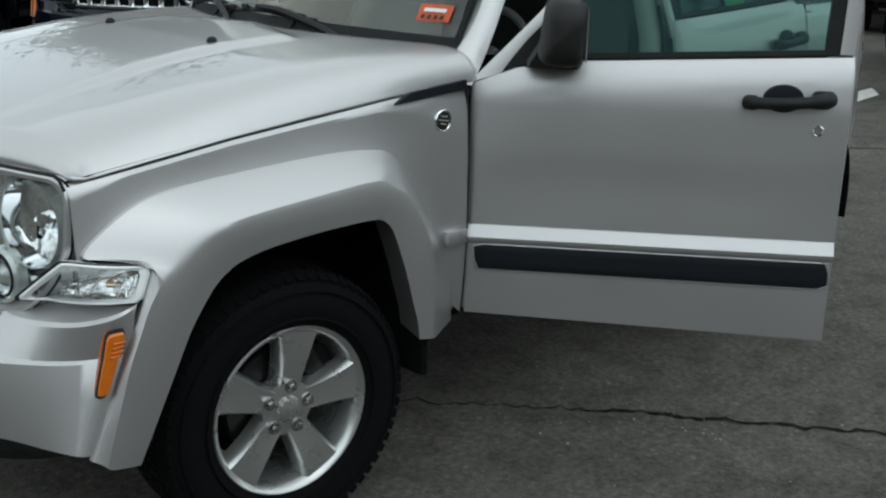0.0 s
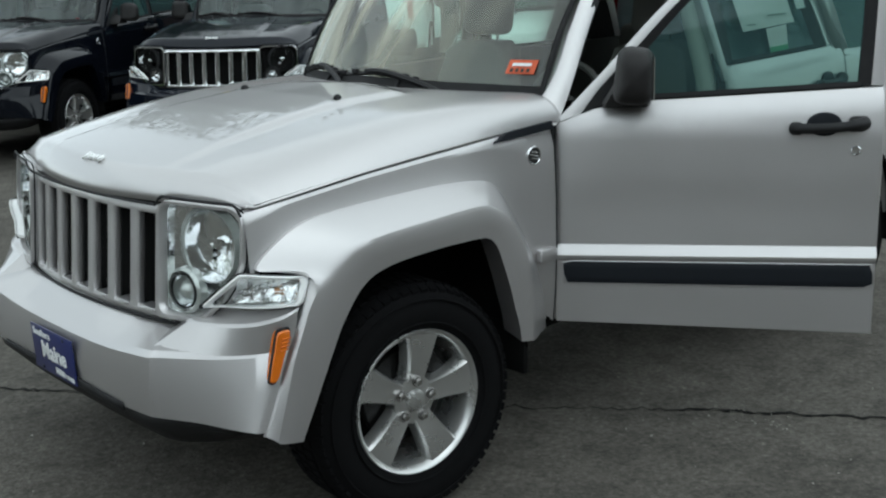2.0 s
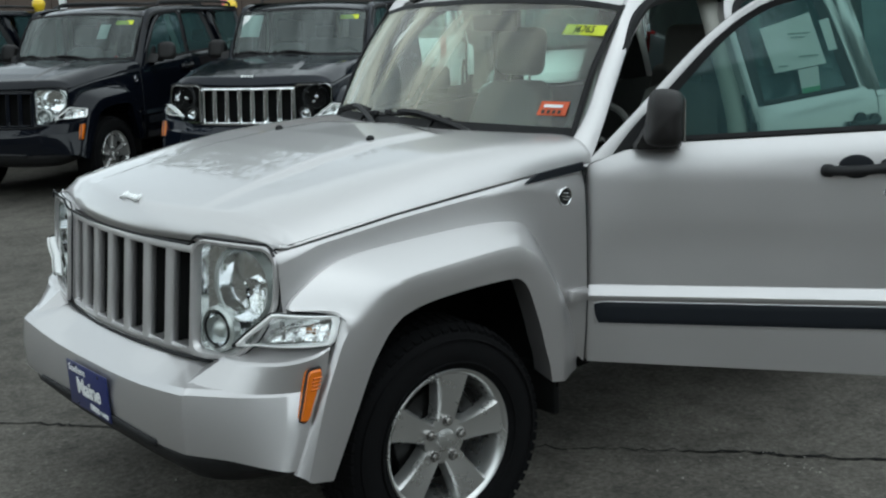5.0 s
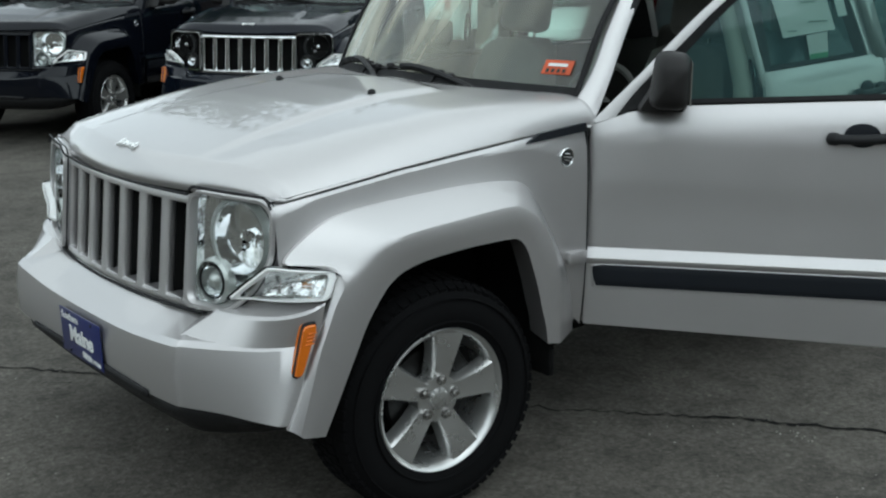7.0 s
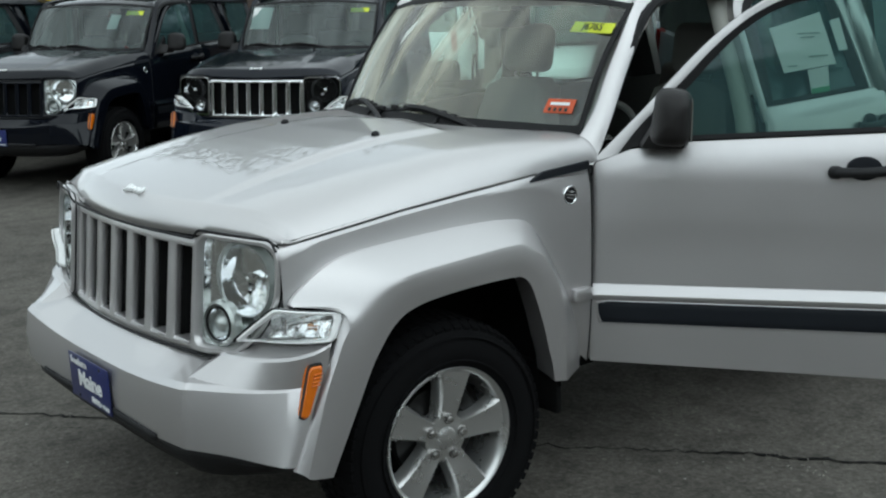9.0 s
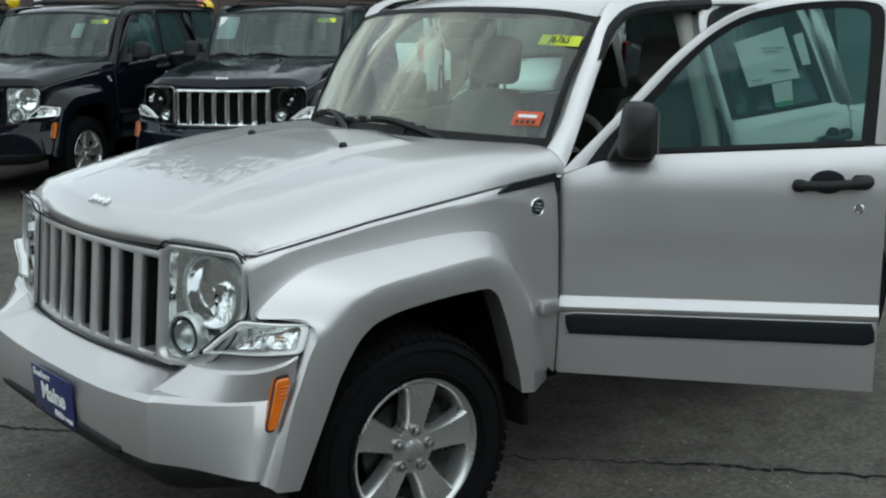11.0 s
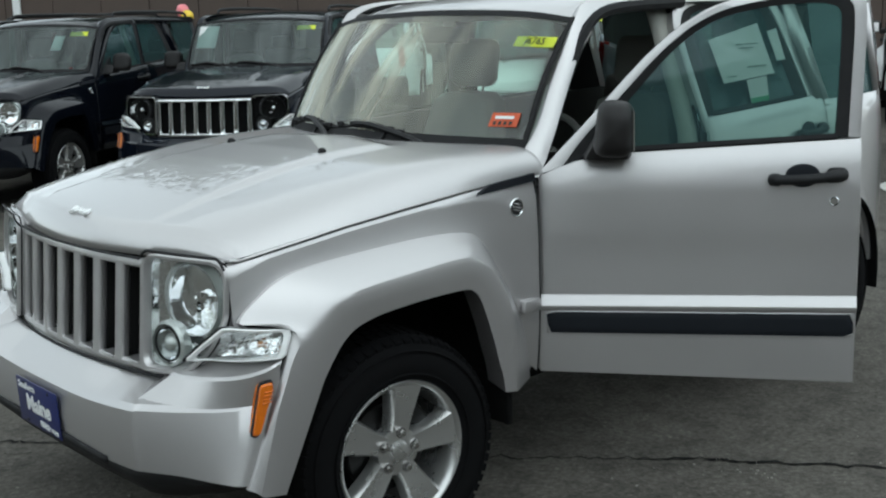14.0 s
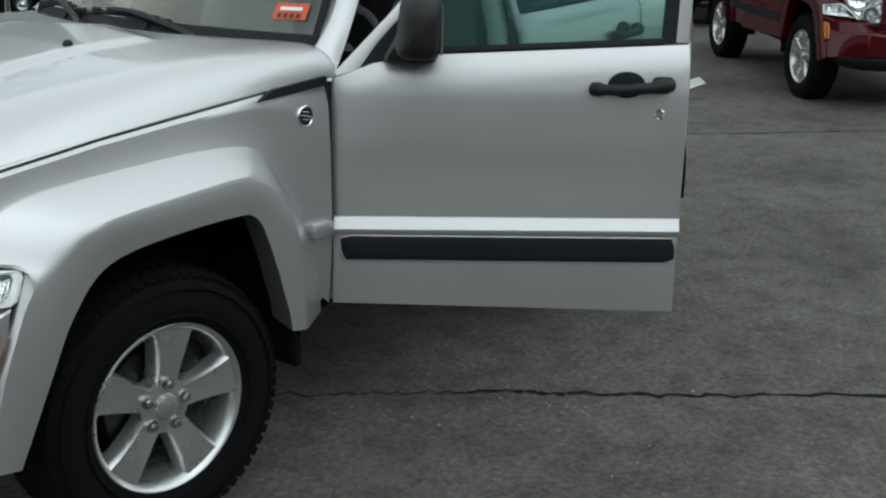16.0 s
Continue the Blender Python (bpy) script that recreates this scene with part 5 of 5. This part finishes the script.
# ---- ground ----
def asphalt():
    """Grey bitumen with pale and dark stones, mottled by wear, and worn relief."""
    m = bpy.data.materials.new("worn_asphalt")
    m.use_nodes = True
    n, l = m.node_tree.nodes, m.node_tree.links
    p = n["Principled BSDF"]
    p.inputs["Roughness"].default_value, p.inputs["Specular IOR Level"].default_value = 0.9, 0.25
    tc = n.new("ShaderNodeTexCoord")

    def tex(kind, scale, detail=4):
        t = n.new("ShaderNodeTex" + kind)
        t.inputs["Scale"].default_value = scale
        if kind == "Noise":
            t.inputs["Detail"].default_value = detail
        l.new(tc.outputs["Object"], t.inputs["Vector"])
        return t

    def ramp(src, stops):
        r = n.new("ShaderNodeValToRGB")
        while len(r.color_ramp.elements) < len(stops):
            r.color_ramp.elements.new(0.5)
        for el, (at, v) in zip(r.color_ramp.elements, stops):
            el.position, el.color = at, (v, v, v, 1)
        l.new(src, r.inputs[0])
        return r.outputs[0]

    def mul(a, b):
        x = n.new("ShaderNodeMix")
        x.data_type, x.blend_type = "RGBA", "MULTIPLY"
        x.inputs[0].default_value = 1
        l.new(a, x.inputs[6]); l.new(b, x.inputs[7])
        return x.outputs[2]
    stones = tex("Voronoi", 85)
    grain = ramp(stones.outputs["Color"], [(0.0, 0.72), (0.55, 0.92), (0.80, 1.05), (0.93, 1.25), (1.0, 1.8)])
    fine = ramp(tex("Noise", 190, 3).outputs["Fac"], [(0.25, 0.72), (0.5, 1.0), (0.75, 1.3)])
    patch = ramp(tex("Noise", 0.9, 7).outputs["Fac"], [(0.30, 0.66), (0.5, 1.0), (0.70, 1.28)])
    blot = ramp(tex("Noise", 6.5, 5).outputs["Fac"], [(0.33, 0.72), (0.5, 1.0), (0.72, 1.16)])
    speck = ramp(tex("Noise", 38, 4).outputs["Fac"], [(0.30, 0.70), (0.5, 1.0), (0.72, 1.30)])
    base = n.new("ShaderNodeRGB")
    base.outputs[0].default_value = (0.096, 0.089, 0.077, 1)
    l.new(mul(mul(mul(mul(mul(base.outputs[0], grain), fine), patch), blot), speck), p.inputs["Base Color"])
    b = n.new("ShaderNodeBump")
    b.inputs["Strength"].default_value, b.inputs["Distance"].default_value = 0.4, 0.005
    l.new(stones.outputs["Distance"], b.inputs["Height"])
    l.new(b.outputs[0], p.inputs["Normal"])
    return m


ASPHALT = asphalt()
CRACKM = mat("dark_crack", (0.012, 0.012, 0.012), 0.95, 0, spec=0.1, vary=0.3, vscale=5)
bm = bmesh.new()
bmesh.ops.create_grid(bm, x_segments=2, y_segments=2, size=400)
ground = part("ground", bm, ASPHALT)
tagged(ground, "worn grey asphalt of a parking lot", "ground", kind="structure")

hero = build_suv("suv", "silver sport utility vehicle with its driver door open, on asphalt", SILVER, open_door=True, hero=True)
dealer_plate(hero)
for lab, paint, x, y, a, chrome, smoked in (
    ("black sport utility vehicle parked in a row, bright headlamps", BLACKP, 2.05, 7.78, 32.7, False, False),
    ("dark navy sport utility vehicle with a chrome grille, parked", NAVY, 3.64, 6.0, 36.9, True, True),
    ("dark red sport utility vehicle parked across the lot", REDP, 8.708, 0.061, 42.6, False, False),
    ("white sport utility vehicle parked facing away, red tail lamps", WHITEC, 16.02, 5.05, 206.9, False, False),
    ("white sport utility vehicle parked beside the navy one", WHITEC, 5.40, 3.72, 41.0, False, False),
    ("white sport utility vehicle near the building, tail turned outwards", WHITEC, 11.40, 13.25, 228.5, False, False),
):
    c = build_suv("suv", lab, paint, chrome_grille=chrome, smoked=smoked, group="parked cars in a row")
    c.matrix_basis = pose(x, y, 0, 0, 0, a)

# ---- stickers on the silver car ----
def sheet(name, corners, material, parent, label="", thick=0.0012):
    """A thin sticker with its four corners given; lies on glass."""
    c = [Vector(p) for p in corners]
    n = (c[1] - c[0]).cross(c[3] - c[0]).normalized()
    return part(name, prism(c, n * thick), material, parent, label, smooth=0)


def screen_at(y, z):
    """A place just before the windscreen."""
    t = (z - 1.222) / (1.675 - 1.222)
    lo = interp(abs(y), (0, 0.45, 0.69), (0.515, 0.588, 0.672))
    hi = interp(abs(y), (0, 0.45, 0.672), (0.905, 0.925, 0.955))
    return Vector((lo + (hi - lo) * t - 0.030 * 4 * t * (1 - t) * 0.62 - 0.006, y, z))


def screen_sticker(name, y0, y1, z0, z1, material, car, label, slant=0.0):
    return sheet(name, [screen_at(y0, z1 + slant), screen_at(y1, z1), screen_at(y1, z0), screen_at(y0, z0 + slant)], material, car, label)


st = screen_sticker("stock_sticker", -0.495, -0.665, 1.556, 1.590, YELLOW, hero, "yellow sticker with a handwritten stock code", 0.006)
words("J6765", 0.040, INK, hero, plane_frame(screen_at(-0.580, 1.576) + Vector((-0.003, 0, 0.002)), (0.08, -1, -0.03), (0.55, 0, 0.83)), "stock_code", 0.2)
st = screen_sticker("permit_sticker", -0.540, -0.645, 1.292, 1.338, ORANGE, hero, "orange red permit sticker with white print")
b = bmesh.new()
for y0, y1, z0, z1 in ((-0.558, -0.628, 1.318, 1.328),):
    prism([screen_at(y0, z1) - Vector((0.003, 0, 0)), screen_at(y1, z1) - Vector((0.003, 0, 0)), screen_at(y1, z0) - Vector((0.003, 0, 0)), screen_at(y0, z0) - Vector((0.003, 0, 0))], (-0.001, 0, 0), b)
part("print_bar", b, WHITEP, st)
b = bmesh.new()
for k in range(4):
    y = -0.556 - 0.020 * k
    prism([screen_at(y, 1.310) - Vector((0.003, 0, 0)), screen_at(y - 0.011, 1.310) - Vector((0.003, 0, 0)), screen_at(y - 0.011, 1.298) - Vector((0.003, 0, 0)), screen_at(y, 1.298) - Vector((0.003, 0, 0))], (-0.001, 0, 0), b)
part("print_bar", b, INK, st)
GREYINK = mat("grey_print", (0.30, 0.36, 0.33), 0.7, 0, vary=0.2, vscale=30)
# papers inside the rear door window
def rear_at(x, z, off=0.058):
    return Vector((x, -0.80 * drawn_in(x) + off + 0.19 * max(0.0, z - 1.45), z))


for pts, m, lab in (
    (((1.740, 1.549), (2.124, 1.606), (2.233, 1.392), (1.833, 1.372)), PAPER, "white price paper with green print in the window"),
    (((2.006, 1.376), (2.165, 1.385), (2.198, 1.255), (2.06, 1.251)), PAPER, "white price paper with green print in the window"),
    (((2.195, 1.570), (2.279, 1.580), (2.323, 1.447), (2.251, 1.444)), PAPER, "white paper slip in the window"),
):
    pw = sheet("price_paper", [rear_at(x, z) for x, z in pts], m, hero, lab)
    if pts[0][0] == 1.740:
        b = bmesh.new()
        for x, z, w, h in ((2.02, 1.523, 0.17, 0.0035), (2.01, 1.508, 0.11, 0.003), (2.08, 1.430, 0.15, 0.0035), (1.89, 1.397, 0.07, 0.003)):
            prism([rear_at(x - w / 2, z + h, 0.0565), rear_at(x + w / 2, z + h, 0.0565), rear_at(x + w / 2, z - h, 0.0565), rear_at(x - w / 2, z - h, 0.0565)], (0, -0.0006, 0), b)
        part("print_bar", b, GREYINK, pw)
    if pts[0][0] == 2.006:
        part("print_bar", prism([rear_at(2.041, 1.298, 0.0565), rear_at(2.183, 1.303, 0.0565), rear_at(2.189, 1.277, 0.0565), rear_at(2.049, 1.273, 0.0565)], (0, -0.0006, 0)), GREENPRINT, pw)

# ---- other cars' papers ----
for c in [o for o in scene.objects if o.name.startswith("suv.") and o.parent is None]:
    dealer_plate(c)
    screen_sticker("stock_sticker", -0.42, -0.60, 1.575, 1.615, YELLOW, c, "yellow stock sticker")
    if "chrome" in c["label"]:
        screen_sticker("window_paper", 0.62, 0.40, 1.42, 1.63, PAPER, c, "white paper in the windscreen")
    else:
        screen_sticker("window_paper", -0.26, -0.37, 1.44, 1.58, PAPER, c, "white paper in the windscreen")

black = bpy.data.objects["suv.001"]
copy_thing(black, pose(0.37, 9.5, 0, 0, 0, 33))
copy_thing(black, pose(6.25, 12.05, 0, 0, 0, 217))

# ---- building behind the row ----
BRICKB = mat("dark_brown_cladding", (0.075, 0.055, 0.045), 0.85, 0, vary=0.25, vscale=1.5, fine=0.15, fscale=60, bump=0.2, bscale=30)
ROOFM = mat("grey_roof_metal", (0.18, 0.18, 0.18), 0.6, 0.2, vary=0.15, vscale=1.0)
row = Matrix.Translation((13.0, 15.4, 0)) @ Matrix.Rotation(math.atan2(-0.75, 0.66), 4, "Z")
bld = new("building")
tagged(bld, "long low dark brown building behind the parked cars", "building")
w = part("wall", box((0, 0, 1.9), (60, 0.3, 3.8), 0.01, 1), BRICKB, bld)
part("roof", box((0, 2.5, 3.9), (60.6, 6.0, 0.25), 0.04, 1), ROOFM, bld)
for k in range(-28, 29):
    part("board", box((k * 1.05, -0.165, 1.9), (1.03, 0.03, 3.78), 0.006, 1), BRICKB, w)
# slim white post, its purpose unknown
part("downspout", box((-7.6, -0.23, 1.9), (0.16, 0.10, 3.7), 0.03, 2), WHITEC, bld, "white post against the wall")
bld.matrix_basis = row

# ---- unseen walls added behind the camera to darken what the paint mirrors ----
RENDERW = mat("grey_rendered_wall", (0.20, 0.19, 0.175), 0.85, 0, vary=0.2, vscale=0.8, fine=0.1, fscale=40, bump=0.2, bscale=20)
for nm, c, s, a in (("wall_south", (-4, -19, 3.0), (46, 0.4, 6.0), 8), ("wall_west", (-24, 2, 2.5), (0.4, 34, 5.0), 5)):
    wl2 = part(nm, box((0, 0, 0), s, 0.02, 1), RENDERW)
    wl2.matrix_basis = pose(*c, 0, 0, a)
    tagged(wl2, "plain grey wall out of view, added to darken reflections", "wall", kind="structure")

# ---- trees ----
BARK = mat("grey_brown_bark", (0.09, 0.07, 0.055), 0.9, 0, vary=0.3, vscale=6, bump=0.8, bscale=20)
LEAF = mat("green_leaves", (0.055, 0.085, 0.030), 0.6, 0, vary=0.4, vscale=0.7, fine=0.3, fscale=5)


def tree(seed, h):
    rnd = random.Random(seed)
    t = new("tree")
    tagged(t, "tall leafy tree out of view, there for reflections", "tree", "trees round the lot")
    bm = bmesh.new()
    ends = []

    def limb(p, d, length, r, level):
        pts = [p]
        for k in range(4):
            d = (d + Vector((rnd.uniform(-0.25, 0.25), rnd.uniform(-0.25, 0.25), 0.08))).normalized()
            pts.append(pts[-1] + d * length / 4)
        tube(pts, [r, r * 0.85, r * 0.7, r * 0.55, r * 0.4], 7 if level < 2 else 5, bm)
        if level >= 1:
            ends.extend(pts[2:])
        if level < 3:
            for k in range(5 if level == 0 else 3):
                q = pts[rnd.choice((2, 3, 4, 4))]
                a = rnd.uniform(0, 2 * math.pi)
                limb(q, Vector((math.cos(a), math.sin(a), rnd.uniform(0.3, 0.9))).normalized(), length * 0.62, r * 0.45, level + 1)
    limb(Vector((0, 0, -0.1)), Vector((0, 0, 1)), h * 0.5, 0.2, 0)
    part("trunk", bm, BARK, t)
    vs, fs = [], []
    for e in ends:
        for k in range(60):
            c = e + Vector((rnd.gauss(0, 0.6), rnd.gauss(0, 0.6), rnd.gauss(0, 0.5)))
            a = Vector((rnd.uniform(-1, 1), rnd.uniform(-1, 1), rnd.uniform(-0.6, 0.6))).normalized() * rnd.uniform(0.07, 0.16)
            s = a.cross(Vector((rnd.uniform(-1, 1), rnd.uniform(-1, 1), 1))).normalized() * a.length * 0.45
            i = len(vs)
            vs += [c - a, c + s, c + a, c - s]
            fs.append((i, i + 1, i + 2, i + 3))
    me = bpy.data.meshes.new("crown")
    me.from_pydata(vs, [], fs)
    me.materials.append(LEAF)
    cr = new("crown", me)
    cr.parent = t
    tagged(cr, kind="stuff")
    return t


t0, t1 = tree(3, 9.0), tree(8, 8.5)
# first ten: trees mirrored in the hood; the rest, unseen, added to darken reflections
spots = [(11.3, 21.2), (16.2, 17.2), (18.6, 16.0), (14.8, 19.0), (17.0, 25.0), (15.5, 21.5), (12.6, 20.2), (13.4, 22.0), (20.0, 19.0),  (25, 12), (-20.0, 26.0), (-28, 16), (-16, 22), (28, -3), (-24, 12), (26, -14), (-26, -2), (16, -24), (-22, -16), (4, -27), (-9, -26), (-16, -22), (10, -20), (-2, -20), (-14, -13), (-19, -6)]
t0.matrix_basis, t1.matrix_basis = pose(*spots[0], 0, 0, 0, 20), pose(*spots[1], 0, 0, 0, 80)
for k, (x, y) in enumerate(spots[2:]):
    copy_thing(t0 if k % 2 else t1, pose(x, y, 0, 0, 0, 47 * k))

# ---- balloons placed to fit the camera's view, strings added to the ground ----
BY = mat("yellow_balloon_rubber", (0.75, 0.52, 0.02), 0.35, 0, 0.3, vary=0.05)
BP = mat("pink_balloon_rubber", (0.78, 0.22, 0.24), 0.35, 0, 0.3, vary=0.05)
for m, lab, p, foot in ((BP, "pink balloon on a string", (5.40, 9.85, 1.80), (5.4, 9.7, 0)), (BY, "yellow balloon on a string", (5.35, 9.66, 1.723), (5.4, 9.7, 0)), (BY, "yellow balloon on a string behind the black car", (3.33, 10.78, 1.80), (3.3, 10.9, 0))):
    bl = part("balloon", lathe([(0.001, 0.17), (0.05, 0.162), (0.10, 0.13), (0.125, 0.07), (0.125, 0.02), (0.105, -0.05), (0.06, -0.12), (0.02, -0.155), (0.022, -0.17), (0.001, -0.165)], 24, "z"), m)
    tagged(bl, lab, "balloon", "balloons")
    bl.location = p
    bl.scale = (0.62, 0.62, 0.62)
    d = (Vector(foot) - Vector(p)) / 0.62
    part("string", tube([(0, 0, -0.165), (d.x * 0.5 + 0.02, d.y * 0.5, d.z * 0.5), d], 0.003, 5), WHITEP, bl)

# ---- cracks and marks in the asphalt ----
def crack(name, pts, width, label, seed, material=CRACKM):
    rnd = random.Random(seed)
    path = crom([(x, y, 0.004) for x, y in pts], 14)
    rows = [[], []]
    for i, p in enumerate(path):
        d = (path[min(i + 1, len(path) - 1)] - path[max(i - 1, 0)]).normalized()
        s = Vector((-d.y, d.x, 0))
        j = rnd.gauss(0, width * 0.7)
        w = width * rnd.uniform(0.25, 1.0) * (0.42 + 0.58 * max(0.0, min(1.0, 1.6 * noise.noise(Vector((p.x * 2.3, p.y * 2.3, seed))) + 0.55)))
        rows[0].append(p + s * (j + w))
        rows[1].append(p + s * (j - w))
    ob = part(name, grid_bm(rows), material, None, "", smooth=0)
    tagged(ob, label, "crack", kind="structure")


crack("asphalt_crack", [(-2.46, 3.514), (-0.679, 1.354), (-0.417, 1.043), (0.242, 0.198), (0.743, -0.418), (1.021, -0.718), (1.289, -0.999), (1.388, -1.15), (1.646, -1.481), (2.043, -1.944), (3.208, -3.302)], 0.014, "long dark crack across the asphalt", 4)
crack("asphalt_crack", [(-0.609, 1.043), (-0.491, 0.953)], 0.007, "short dark crack in the asphalt", 5)
crack("asphalt_crack", [(5.575, 0.995), (6.063, 0.508), (6.696, -0.075), (7.523, -0.801), (8.88, -2.057)], 0.014, "long dark crack across the asphalt", 6)


# ---- painted stripe and loose stones ----
STRIPE = mat("worn_white_line_paint", (0.55, 0.55, 0.52), 0.8, 0, vary=0.3, vscale=9, fine=0.2, fscale=60)
st = part("stripe", prism([(7.646, 1.543, 0.004), (7.93, 1.787, 0.004), (8.596, 1.838, 0.004), (8.285, 1.614, 0.004)], (0, 0, 0.003)), STRIPE)
tagged(st, "worn white parking stripe painted on the asphalt", "road marking", kind="structure")
STONE = mat("pale_grit", (0.36, 0.34, 0.31), 0.85, 0, vary=0.3, vscale=50)
rnd = random.Random(21)
bm = bmesh.new()
spots = [(1.29, -1.174, 0.05, 9), (1.369, -1.262, 0.04, 7), (1.063, -0.898, 0.08, 6), (4.047, -0.439, 0.10, 5), (4.195, -0.631, 0.08, 4), (1.15, -1.53, 0.5, 9), (2.22, -1.67, 0.7, 10), (-0.6, 0.9, 0.4, 6), (-1.0, 0.2, 0.5, 6)]
for cx, cy, spread, count in spots:
    for k in range(count):
        r = rnd.uniform(0.002, 0.005)
        mm = Matrix.Translation((cx + rnd.gauss(0, spread), cy + rnd.gauss(0, spread), r * 0.55)) @ Matrix.Rotation(rnd.uniform(0, 6), 4, "Z") @ Matrix.Diagonal((1, rnd.uniform(0.6, 1.2), 0.7, 1))
        bmesh.ops.create_icosphere(bm, subdivisions=1, radius=r, matrix=mm)
grit = part("loose_grit", bm, STONE, None, "", smooth=0)
tagged(grit, "small pale stones lying loose on the asphalt", "grit", kind="stuff")
